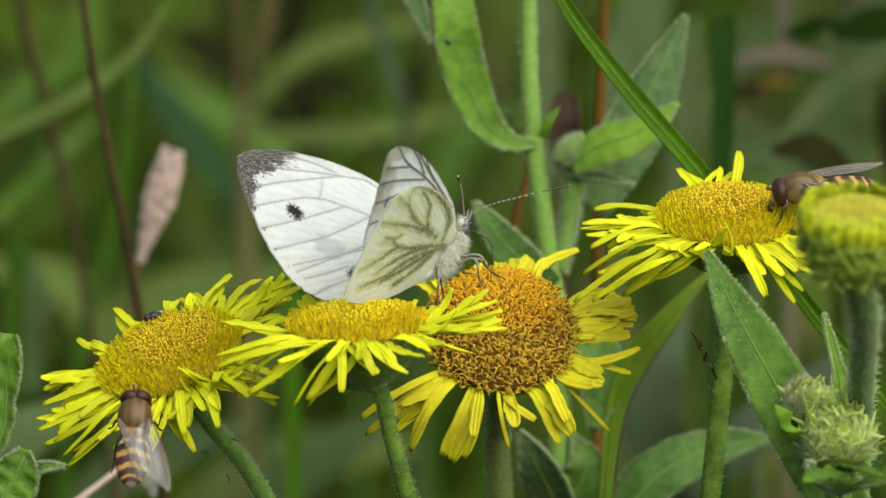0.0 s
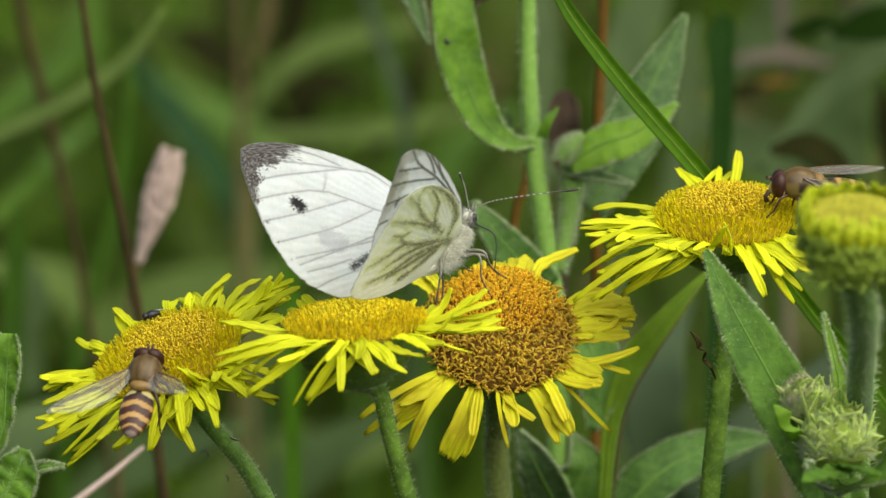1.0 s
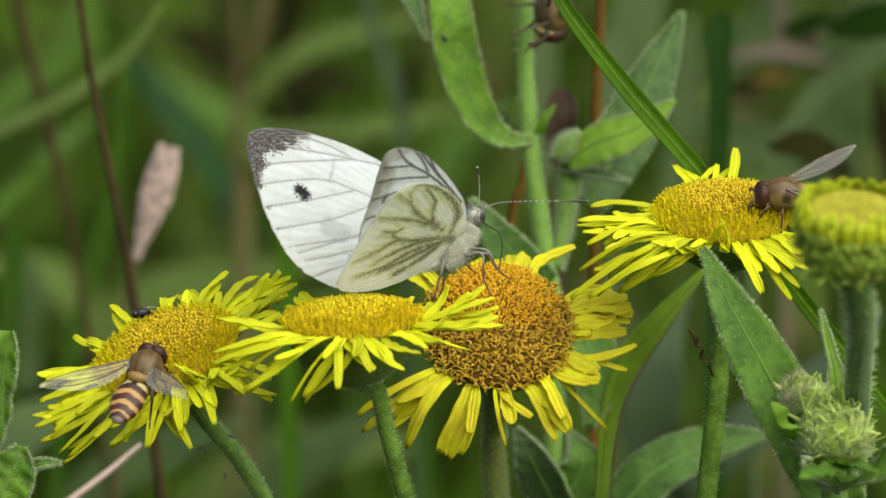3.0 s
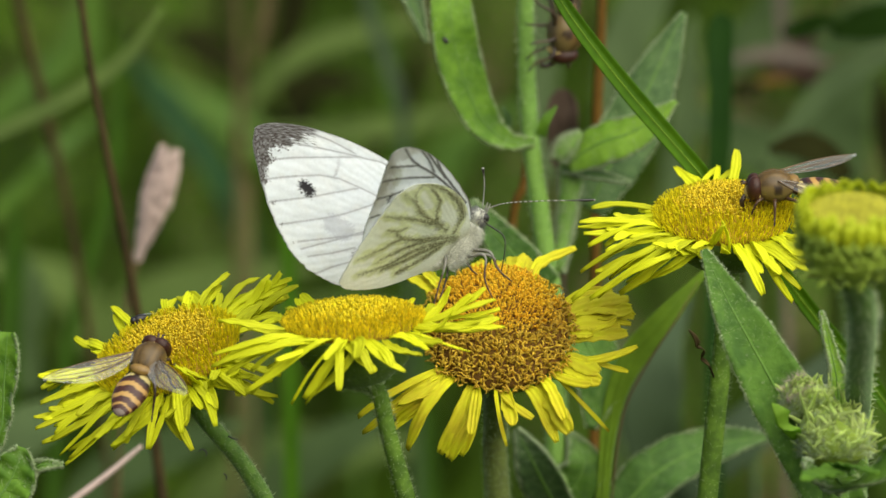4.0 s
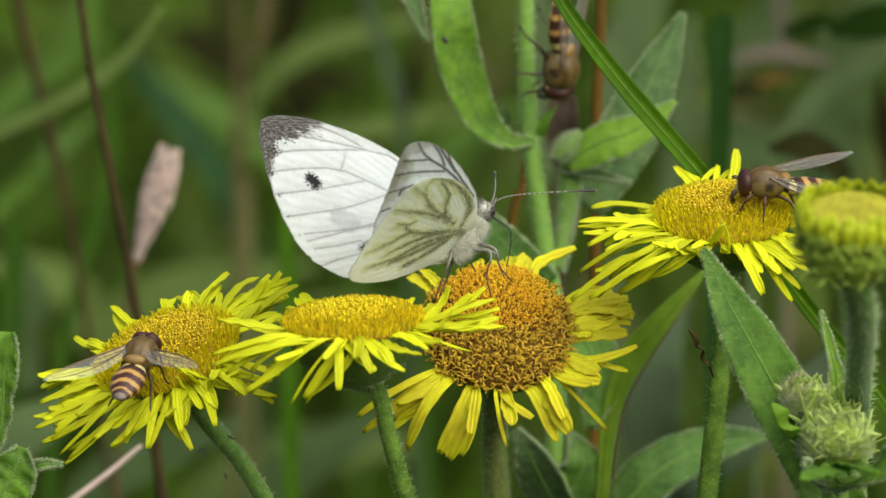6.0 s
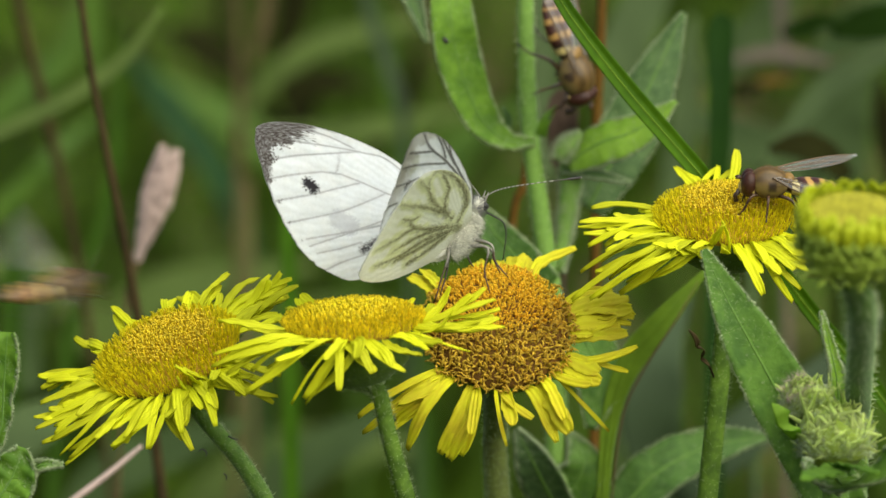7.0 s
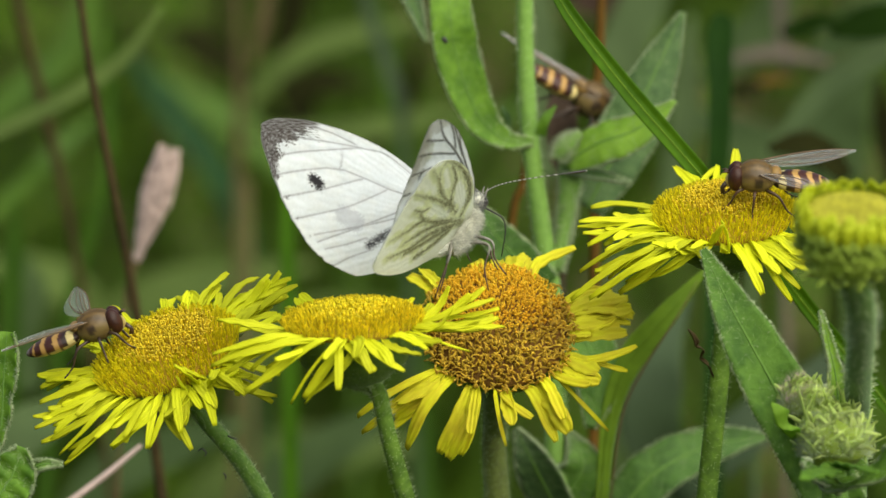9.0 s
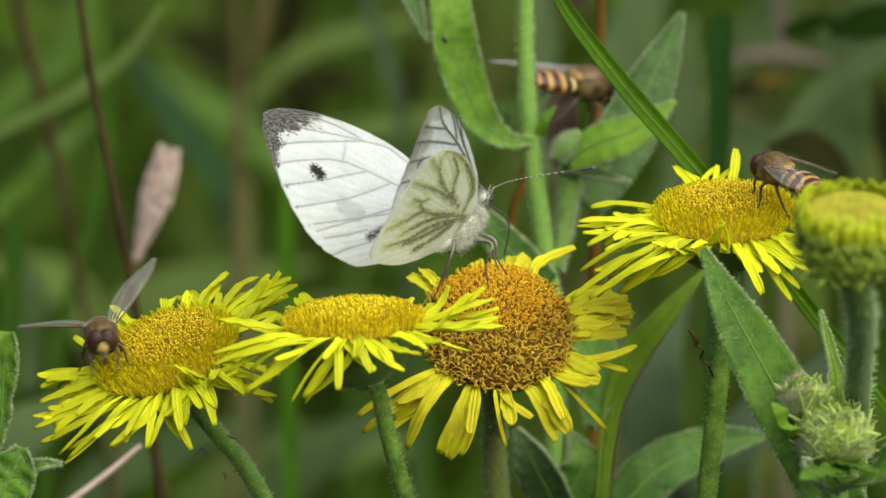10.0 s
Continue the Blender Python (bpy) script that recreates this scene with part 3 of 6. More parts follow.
# ---- leaves ----
def leaf(name, ctrl, widths, mat, parent, normals=((0, -1, 0.25),), cup=0.12, ripple=0.05, seed=1, label="", rows=26, rib=True, origin=(0, 0, 0)):
    rng = random.Random(seed)
    o = Vector(origin)
    line = spline([at(*p) - o for p in ctrl], rows)
    ob = part(name, sheet(line, widths, [Vector(v) for v in normals], cup=cup, thick=4, cols=10, ripple=ripple, rng=rng), mat, parent, label)
    if rib:
        ns = [Vector(v) for v in normals]
        up = [p + ramp_vec(ns, i / rows).normalized() * 1.6 for i, p in enumerate(line)]
        part("midrib", tube(up, [max(2.0, widths[0] * 0.12), 2.2, 0.8], 6), RIB, ob, "paler midrib")
        w = [q for q in widths]
        nerves = []
        for i in range(3, rows - 3, 2):
            for sgn in (-1, 1):
                p = line[i]
                t = (line[i + 1] - line[i - 1]).normalized()
                nn = ramp_vec(ns, i / rows)
                nn = (nn - t * nn.dot(t)).normalized()
                side = t.cross(nn) * sgn
                wd = ramp_at(w, i / rows) * 0.86
                run = [p + side * wd * q + t * wd * 0.55 * q + nn * (cup * wd * q * q + 1.4) for q in (0, 0.3, 0.6, 0.9)]
                nerves.append(tube(run, (0.9, 0.6, 0.3), 5))
        part("veins", joined(nerves), mat, ob, "fine side veins", kind="stuff")
        pts, faces = [], []
        for _ in range(int(sum(widths) / len(widths) * rows * 1.0)):
            i, v = rng.randrange(1, rows - 1), rng.uniform(-0.97, 0.97)
            t = (line[i + 1] - line[i - 1]).normalized()
            nn = ramp_vec(ns, i / rows)
            nn = (nn - t * nn.dot(t)).normalized()
            side = t.cross(nn)
            wd = ramp_at(w, i / rows)
            p = line[i].lerp(line[i + 1], rng.random()) + side * wd * v + nn * (cup * wd * v * v + 1.8)
            go = t * rng.uniform(-1, 1) + side * rng.uniform(-1, 1) + nn * 0.35
            k = len(pts)
            pts += [p - side * 0.5, p + t * 0.5, p + go * rng.uniform(3, 7)]
            faces.append((k, k + 1, k + 2))
        part("down", (pts, faces), WOOL, ob, "pale downy hairs", kind="stuff")
        fringe = []
        for sgn in (-1, 1):
            edge = []
            for i, p in enumerate(line):
                t = (line[min(i + 1, rows)] - line[max(i - 1, 0)]).normalized()
                nn = ramp_vec(ns, i / rows)
                nn = (nn - t * nn.dot(t)).normalized()
                edge.append(p + t.cross(nn) * ramp_at(w, i / rows) * sgn + nn * cup * ramp_at(w, i / rows))
            fringe.append(hairs(edge, (0.5, 0.5), 900, 6.5, rng, 0.7))
        part("edge_hairs", joined(fringe), WOOL, ob, "pale downy leaf edge", kind="stuff")
    return ob


def plant_upper():
    base = at(985, 882, 60)
    ob = thing("fleabane_plant", base, "downy grey-green fleabane shoot with wavy leaves", "plant", "fleabane plants")
    rng = random.Random(21)
    line = spline([at(*p) - base for p in ((990, 1000, 60), (985, 800, 60), (985, 600, 60), (962, 420, 60), (940, 250, 60), (931, 100, 60), (930, -60, 60))], 40)
    st = part("stem", tube([Vector((60, 60, -9650 - base.z))] + line, (24, 21, 19, 17, 15), 10, 0.04), STEM_PALE, ob, "woolly pale green stem")
    part("stem_hairs", hairs(line, (22, 17), 900, 9, rng, 0.7), WOOL, st, kind="stuff")
    side = spline([at(*p) - base for p in ((985, 480, 60), (1000, 400, 61), (1012, 310, 61), (1020, 240, 62))], 14)
    st2 = part("side_shoot", tube(side, (14, 14, 18, 26, 10), 10, 0.06), STEM_PALE, ob, "woolly side shoot")
    part("stem_hairs", hairs(side, (14, 24), 2400, 12, rng, 0.5), WOOL, st2, kind="stuff")
    knot = spline([at(*p) - base for p in ((985, 285, 58), (1003, 262, 58), (1030, 236, 58))], 8)
    st3 = part("shoot_tip", tube(knot, (8, 18, 16, 6), 9, 0.1), STEM_PALE, ob, "white woolly shoot tip")
    part("wool", hairs(knot, (8, 18, 16, 6), 800, 17, rng, 0.5), WOOL, st3, kind="stuff")
    lf = lambda *a, **k: leaf("leaf", *a, origin=base, **k)
    lf([(945, 252, 59), (898, 249, 58), (858, 220, 57), (831, 170, 56), (808, 100, 55), (797, 30, 54), (793, -60, 55)], [6, 16, 31, 39, 44, 42, 36], LEAF_FRESH, ob, ((0.35, -1, 0.1),), cup=0.2, ripple=0.06, seed=2, label="long fresh green leaf with a wavy edge")
    lf([(690, -90, 66), (708, -50, 65), (730, 4, 64), (756, 76, 63)], [16, 22, 21, 15, 2], LEAF_GREY, ob, ((0.3, -1, 0.2),), cup=0.3, seed=3, label="narrow downy leaf with a pale edge")
    lf([(1005, 290, 58), (1060, 255, 56), (1125, 232, 55), (1197, 180, 55)], [20, 40, 42, 30, 3], LEAF_LIGHT, ob, ((-0.1, -1, 0.5),), cup=-0.15, seed=4, label="small fresh green leaf")
    lf([(1040, 370, 63), (1095, 260, 65), (1150, 150, 67), (1209, 22, 69)], [30, 52, 60, 54, 34, 4], LEAF_GREY, ob, ((0.5, -1, 0.2),), cup=0.25, seed=5, label="large grey-green downy leaf")
    lf([(1000, 300, 60), (1060, 312, 58), (1118, 325, 56)], [14, 16, 10, 2], LEAF_GREY, ob, ((0, -0.7, 1),), seed=6)
    lf([(960, 515, 58), (908, 452, 56), (866, 402, 55), (834, 353, 55)], [40, 38, 32, 22, 2], LEAF_DEEP, ob, ((0.5, -1, -0.2),), seed=7)
    lf([(958, 240, 59), (965, 215, 58), (985, 188, 58)], [10, 10, 8, 2], LEAF_FRESH, ob, seed=8, rib=False)
    lf([(900, 235, 59), (900, 210, 58), (890, 190, 57)], [6, 6, 3], LEAF_GREY, ob, seed=18, rib=False)
    lf([(1000, 560, 61), (1040, 610, 59), (1060, 680, 58), (1045, 760, 58)], [30, 46, 48, 36, 8], LEAF, ob, ((0, -1, 0.3),), seed=9)
    lf([(985, 900, 59), (950, 830, 55), (930, 790, 54), (915, 760, 54)], [40, 42, 30, 16, 3], LEAF_GREY, ob, ((-0.4, -1, 0.2),), seed=10)
    lf([(990, 900, 61), (1030, 830, 59), (1020, 790, 59), (1005, 765, 59)], [50, 46, 30, 14, 3], LEAF, ob, ((0.3, -1, 0.2),), seed=19)
    lf([(1080, 930, 65), (1160, 840, 65), (1260, 790, 67), (1365, 772, 68)], [40, 52, 46, 30, 4], LEAF_DEEP, ob, ((-0.3, -1, 0.25),), cup=0.15, seed=22, label="broad green leaf")


def plant_buds():
    base = at(1480, 870, -20)
    ob = thing("fleabane_plant", base, "fleabane shoot with unopened hairy buds and a broad upright leaf", "plant", "fleabane plants")
    rng = random.Random(31)
    line = spline([at(*p) - base for p in ((1480, 1000, -20), (1480, 900, -20), (1476, 830, -20))], 10)
    part("stem", tube([Vector((0, 40, -9650 - base.z))] + line, (24, 24, 22), 10), STEM, ob)
    leaf("leaf", [(1488, 905, -14), (1434, 800, -16), (1379, 700, -17), (1324, 600, -18), (1284, 525, -18), (1245, 441, -18)],
         [50, 56, 57, 47, 30, 5], LEAF, ob, ((0.1, -1, 0.15),), cup=0.16, ripple=0.03, seed=12, label="tall tapering dark green leaf with a pale edge", origin=base)
    leaf("leaf", [(1486, 745, -12), (1481, 680, -12), (1470, 625, -13), (1452, 550, -14)], [9, 18, 18, 11, 9, 2], LEAF_LIGHT, ob, ((0.1, -1, 0.6), (0.5, -1, 0.6), (0.2, -1, 0.9)), cup=0.25, seed=13, origin=base)
    leaf("leaf", [(1480, 850, -24), (1500, 860, -30), (1560, 830, -36), (1620, 780, -38)], [30, 40, 40, 10], LEAF_FRESH, ob, ((0, -0.7, 0.7),), seed=14, origin=base)
    leaf("leaf", [(1470, 860, -26), (1440, 840, -30), (1420, 815, -32)], [26, 26, 18, 3], LEAF, ob, ((0, -0.8, 0.6),), ripple=0.2, seed=15, origin=base)
    leaf("leaf", [(1412, 775, -22), (1396, 752, -26), (1382, 732, -28), (1367, 714, -28)], [8, 17, 17, 10, 2], LEAF_LIGHT, ob, ((-0.3, -1, 0.5),), cup=-0.12, seed=16, rows=14, rib=False, origin=base)
    leaf("leaf", [(1488, 826, -26), (1462, 838, -44), (1436, 842, -54), (1418, 850, -56)], [22, 26, 22, 14, 3], LEAF_FRESH, ob, ((0, -0.8, 0.8),), ripple=0.12, seed=17, rib=False, origin=base)
    leaf("leaf", [(1482, 826, -26), (1515, 828, -40), (1536, 834, -46), (1554, 838, -48)], [18, 22, 16, 10, 3], LEAF_FRESH, ob, ((0.2, -0.8, 0.8),), ripple=0.12, seed=20, rib=False, origin=base)
    for cx, cy, d, r in ((1478, 775, -22, 66), (1428, 712, -18, 44)):
        c = at(cx, cy, d) - base
        bud = part("bud", ball(c, r * 0.92, r * 0.92, r * 0.8, 20, 12, lambda p: p * (1 + 0.22 * noise.noise(p * 3.1 + Vector((r, 0, 0))))), BUD_CUP, ob, "closed green bud wrapped in curling hairy bracts")
        curls = []
        for i in range(640):
            z = rng.uniform(-0.75, 1)
            a = rng.random() * 6.283
            q = Vector((math.sqrt(1 - z * z) * math.cos(a), math.sqrt(1 - z * z) * math.sin(a), z))
            p = c + Vector((q.x * r * 0.88, q.y * r * 0.88, q.z * r * 0.76))
            swirl = Vector((0, 0, 1)).cross(q) * rng.uniform(-1.0, 1.4)
            up = (Vector((0, -0.5, 1)) - q * q.dot(Vector((0, -0.5, 1))) + swirl + q * rng.uniform(0.05, 0.3)).normalized()
            L = r * rng.uniform(0.24, 0.44)
            bendv = (q * rng.choice((-0.7, -0.6, -0.5, -0.5, -0.1)) + Vector((rng.gauss(0, 0.6), rng.gauss(0, 0.5), rng.gauss(-0.1, 0.6)))) * L
            ln = [p + up * L * u + bendv * u * u for u in (0, 0.25, 0.5, 0.75, 1)]
            curls.append(sheet(ln, [4.0, 4.6, 4.0, 2.8, 1.0], [q], thick=1.0, cols=2, cup=0.3))
        part("bracts", joined(curls), BUD, bud, "curling pale green bracts", kind="stuff")
        part("wool", hairs(spline([c + Vector((0, 0, -r * 0.5)), c + Vector((0, 0, r * 0.7))], 8), (r * 0.9, r * 0.98, r * 0.62), 4200, 15, rng, 0.25), WOOL, bud, kind="stuff")
    tuft = at(1408, 690, -20) - base
    part("tan_wool", hairs(spline([tuft + Vector((-22, -4, -8)), tuft + Vector((0, -8, 8)), tuft + Vector((24, -4, 20))], 8), (10, 14, 9), 260, 18, rng, 0.3), HUSK, ob, "tan wool at the tip of the bud", kind="stuff")


def opening_bud():
    """A flower head not yet open: upright green-yellow rays round a flat disc."""
    c = (1512, 396, -72)
    rng = random.Random(41)
    head = thing("fleabane_flower", at(*c), "half-open fleabane bud with short upright yellow-green rays", "flower", "fleabane flowers")
    n = Vector((0, -0.42, 0.91)).normalized()
    e1 = Vector((1, 0, 0))
    e2 = n.cross(e1)
    cup_ob = part("involucre", lathe(n, e1, e2, [(4, -96), (24, -95), (60, -80), (84, -50), (90, -10), (86, 24), (80, 30)], 32), BUD_CUP, head)
    part("disc", lathe(n, e1, e2, [(84, 8), (78, 18), (60, 26), (30, 30), (0.01, 31)], 32), YOUNG_DISC, head, "flat greenish yellow disc")
    beads = [ball((e1 * math.cos(i * 2.39996) + e2 * math.sin(i * 2.39996)) * 80 * math.sqrt(i / 300) + n * (31 - 12 * i / 300), 4, 4, 4, 6, 4) for i in range(1, 300)]
    part("inner_florets", joined(beads), YOUNG_DISC, head, "tight greenish yellow florets", kind="stuff")
    young = material("petal_young", (0.56, 0.61, 0.020), (0.44, 0.51, 0.016), 0.55, 900, 0.3, 0.35, by_object=0.12)
    for ring, count, r, L, lean in ((0, 27, 82, 50, -0.10), (1, 27, 87, 48, 0.0), (2, 25, 91, 40, 0.06)):
        for i in range(count):
            a = 6.283 * (i + 0.5 * ring) / count + rng.uniform(-0.06, 0.06)
            rad = e1 * math.cos(a) + e2 * math.sin(a)
            L1 = L * rng.uniform(0.75, 1.2)
            line = [rad * r + n * (-8 + L1 * u) + rad * lean * L1 * u * u + rad * 6 * math.sin(u * 3) for u in (0, 0.2, 0.4, 0.6, 0.8, 1)]
            part("petal", sheet(line, [8, 11, 12.5, 12.5, 12, 10, 5], [rad + n.cross(rad) * rng.uniform(-0.5, 0.5)], cup=-0.3, thick=2.4, cols=4, notch=4, ridge=0.8), young, head)
    tips = []
    for i in range(220):
        a, u = i * 2.39996, 0.98 * i / 220
        rad = e1 * math.cos(a) + e2 * math.sin(a)
        u = min(0.98, max(0, u + rng.gauss(0, 0.05)))
        p = rad * (50 + 42 * u ** 0.5) + n * (-92 + 86 * u)
        q = p + (rad * rng.uniform(0.6, 1.4) * (1.1 - u) + n * rng.uniform(-0.6 + 1.4 * u, 1.4)).normalized() * rng.uniform(18, 40)
        m = p.lerp(q, 0.5) + rad * 7
        tips.append(sheet([p, m, q], [4.6, 4.4, 1.0], [rad], thick=1.2, cols=2))
    part("bracts", joined(tips), BUD_CUP, cup_ob, "ragged grey-green bracts", kind="stuff")
    part("wool", hairs(spline([n * -96, n * 10], 6), (30, 80, 90), 350, 12, rng, 0.6), WOOL, cup_ob, kind="stuff")
    base = at(*c)
    line = spline([n * -92] + [at(*p) - base for p in ((1527, 560, -60), (1523, 640, -38), (1518, 730, -4), (1510, 900, 4))], 18)
    st = part("stem", tube(line + [line[-1] + Vector((0, 40, -4000)), line[-1] + Vector((0, 60, -9650 - base.z - line[-1].z))], (24, 24, 24), 12, 0.04), STEM, head)
    part("stem_hairs", hairs(line, (24, 24), 800, 14, rng, 0.7), WOOL, st, "fine pale hairs", kind="stuff")


plant_upper()
plant_buds()
opening_bud()


def single(name, label, category, geometry, mat, place=(0, 0, 0), group="", kind=""):
    """A thing of one mesh, its points given on the board."""
    o = Vector(place)
    ob = new(name, mesh(name, [Vector(p) - o for p in geometry[0]], geometry[1], mat))
    ob.matrix_basis = BOARD @ Matrix.Translation(o * U)
    return tagged(ob, label, category, group, kind)


def to_ground(p):
    return Vector((p.x, p.y, -9650))


def grass_blade(ctrl, widths, label, mat=BLADE, normals=((0.2, -1, 0.2),), cup=0.35, seed=1, rib_mat=None):
    rng = random.Random(seed)
    line = spline([at(*p) for p in ctrl], 36)
    line += [line[-1].lerp(to_ground(line[-1]), q) for q in (0.02, 0.3, 1)]
    line = [p - line[-1] for p in line[:-1]] + [Vector((0, 0, 0))]
    ob = thing("grass_blade", to_ground(at(*ctrl[-1])), label, "grass", "grass blades")
    part("blade", sheet(line, widths, [Vector(v) for v in normals], cup=cup, thick=4, cols=14, rng=rng, ridge=0.6), mat, ob)
    face = ramp_vec([Vector(v) for v in normals], 0.5).normalized()
    part("midrib", tube([p + face * 2.6 for p in line], [0.8, max(1, widths[2] * 0.09), max(1, widths[2] * 0.09)], 6), rib_mat or mat, ob, "raised midrib")
    return ob


def stalk(ctrl, radii, label, mat=DEAD):
    line = spline([at(*p) for p in ctrl], 24)
    line += [line[-1].lerp(to_ground(line[-1]), q) for q in (0.3, 1)]
    single("dry_stalk", label, "stalk", tube(line, radii, 8), mat, line[-1], "dry stalks")


# crossing blade of grass, and the broad blade with a brown edge
grass_blade([(960, -60, 19), (1010, 30, 19), (1110, 160, 19), (1235, 305, 20), (1360, 455, 24), (1440, 560, 30), (1600, 760, 34), (1800, 1100, 40)],
            [9, 15, 18, 17, 15, 15, 15, 14], "thick shiny green grass blade arching over the flower", seed=4, rib_mat=BLADE_WIDE)

BROAD = grass_blade([(1250, 478, 54), (1180, 560, 54), (1116, 640, 56), (1080, 740, 58), (1064, 900, 60)],
                    [4, 20, 27, 20, 13, 10], "wide light green grass blade with a brown edge", BLADE_WIDE, cup=0.1, seed=5)
foot = to_ground(at(1064, 900, 60))
part("edge", tube([p - foot for p in spline([at(*p) for p in ((1236, 498, 53), (1196, 567, 52), (1141, 652, 54), (1101, 742, 56), (1080, 905, 58))], 20)], (1, 1.8, 2.4, 2.4, 2), 6), BROWNISH, BROAD, "dried brown edge")

# dry stalks and soft grass a hand's width behind
stalk([(135, -60, 110), (160, 120, 110), (195, 300, 110), (245, 570, 112), (290, 900, 114)], (7, 8, 10, 11), "dark brown dry stalk")
stalk([(15, -60, 250), (60, 120, 250), (100, 280, 250), (150, 540, 250), (200, 900, 250)], (13, 12, 9, 7), "dark brown dry stalk")
stalk([(1068, -60, 100), (1062, 100, 100), (1056, 250, 100), (1050, 900, 104)], (9, 10, 10, 11), "reddish brown dry stalk", RUST)
stalk([(940, 200, 90), (928, 320, 90), (905, 420, 90), (880, 900, 92)], (6, 8, 8, 9), "reddish brown dry stalk", RUST)
stalk([(418, -60, 420), (423, 300, 420), (415, 900, 420)], (11, 12, 11), "pale brown dry stalk", BROWNISH)
stalk([(250, 790, 70), (190, 840, 66), (110, 900, 60)], (4, 6, 7), "thin pale fallen dry stalk", HUSK)
LUSH = material("grass_lush", (0.065, 0.165, 0.005), (0.045, 0.12, 0.004), 0.65, 200, 0.2, 0.3, spec=0.1)
BACK_BLADES = []
for ctrl, w in (([(215, 30, 300), (200, 300, 300), (120, 620, 300), (90, 900, 300)], 16), ([(505, 250, 230), (512, 560, 230), (516, 900, 232)], 17),
                                ([(30, 350, 260), (20, 560, 260), (10, 900, 260)], 24), ([(650, -60, 520), (700, 220, 520), (760, 900, 520)], 22)):
    BACK_BLADES.append(grass_blade(ctrl, [4, w, w, w, w], "soft green grass blade", LUSH if w == 17 else BACK_BLADE, cup=0.2, seed=ctrl[0][0] % 50))


PINKISH = material("leaf_dry_pinkish", (0.145, 0.118, 0.092), (0.11, 0.09, 0.07), 0.8, 120, 0.3, 0.2, spec=0.1)
MAUVE = material("leaf_shrivelled", (0.105, 0.072, 0.052), (0.07, 0.048, 0.034), 0.85, 300, 0.4, 0.2, spec=0.05)
BLUISH = material("grass_bluish", (0.030, 0.085, 0.026), (0.020, 0.058, 0.018), 0.65, 200, 0.2, 0.2, spec=0.12)
grass_blade([(225, 90, 560), (300, 190, 560), (380, 300, 560), (440, 460, 562), (470, 900, 564)], [8, 40, 44, 34, 16, 10], "bluish green grass blade leaning across, out of focus", BLUISH, cup=0.2, seed=31)
grass_blade([(1276, 22, 170), (1276, 40, 170), (1272, 90, 170), (1274, 200, 170), (1266, 400, 171), (1262, 900, 172)], [4, 22, 29, 26, 24, 22, 22, 22], "dark green upright stem, out of focus", BACK_DARK, cup=0.3, seed=9)
grass_blade([(996, 158, 110), (994, 180, 110), (992, 215, 110), (992, 270, 112), (996, 360, 114), (1000, 900, 116)], [10, 26, 32, 32, 26, 8, 3, 3], "shrivelled brown leaf hanging among the stems", MAUVE, cup=0.5, seed=10)


def back_plant(leaves, label, mat, foot):
    """A broad-leaved plant a forearm behind the flowers: its stem and single leaves."""
    base = to_ground(at(*foot))
    ob = thing("wild_plant", base, label, "plant", "wild plants")
    top = at(*foot)
    part("stem", tube(spline([Vector((0, 0, 0)), (top - base) * 0.5 + Vector((60, 0, 0)), top - base], 10), (14, 12, 8), 8), mat, ob)
    for k, (ctrl, widths) in enumerate(leaves):
        leaf("leaf", ctrl, widths, mat, ob, ((0.1 - 0.2 * (k % 2), -1, 0.5),), cup=0.1, seed=90 + k, rows=14, rib=False, origin=base)


MIDDLING = material("leaf_middling", (0.066, 0.104, 0.034), (0.042, 0.070, 0.022), 0.7, 120, 0.3, 0.2, spec=0.1)
GREYISH = material("leaf_greyish", (0.094, 0.145, 0.046), (0.068, 0.106, 0.034), 0.7, 120, 0.3, 0.2)
DULL = material("leaf_dusky", (0.050, 0.084, 0.032), (0.034, 0.058, 0.022), 0.7, 120, 0.3, 0.2)
LIGHTISH = material("leaf_pale", (0.115, 0.17, 0.036), (0.08, 0.122, 0.026), 0.7, 120, 0.3, 0.25, spec=0.15)
LIME = material("leaf_lime", (0.095, 0.19, 0.012), (0.06, 0.13, 0.010), 0.6, 120, 0.3, 0.3)
# near-black brown: shade between background plants, painted as leaf colour
UMBER_SHADE = material("leaf_umber_shade", (0.020, 0.021, 0.005), (0.012, 0.013, 0.004), 0.85, 120, 0.3, 0.1, spec=0.03)
# near-black green: the depth of shade is put into the leaf colour
DEEP_SHADE = material("leaf_deep_shade", (0.010, 0.027, 0.002), (0.007, 0.018, 0.002), 0.85, 120, 0.3, 0.1, spec=0.03)
back_plant([([(1340, 300, 250), (1400, 228, 250), (1462, 160, 250), (1540, 108, 250), (1680, 40, 250)], [8, 16, 28, 32, 30, 10])],
           "greyish green broad-leaved plant, out of focus", GREYISH, (1330, 420, 252))
back_plant([([(1075, 260, 350), (1090, 140, 350), (1120, 50, 350), (1180, -70, 350)], [30, 44, 60, 60, 30]),
            ([(1180, 380, 352), (1205, 250, 352), (1216, 140, 352), (1226, 30, 352)], [20, 34, 36, 30, 8]),
            ([(975, 330, 355), (960, 200, 355), (962, 100, 355), (950, -70, 355)], [20, 34, 36, 34, 20])],
           "greyish green broad-leaved plant, out of focus", GREYISH, (1090, 420, 354))
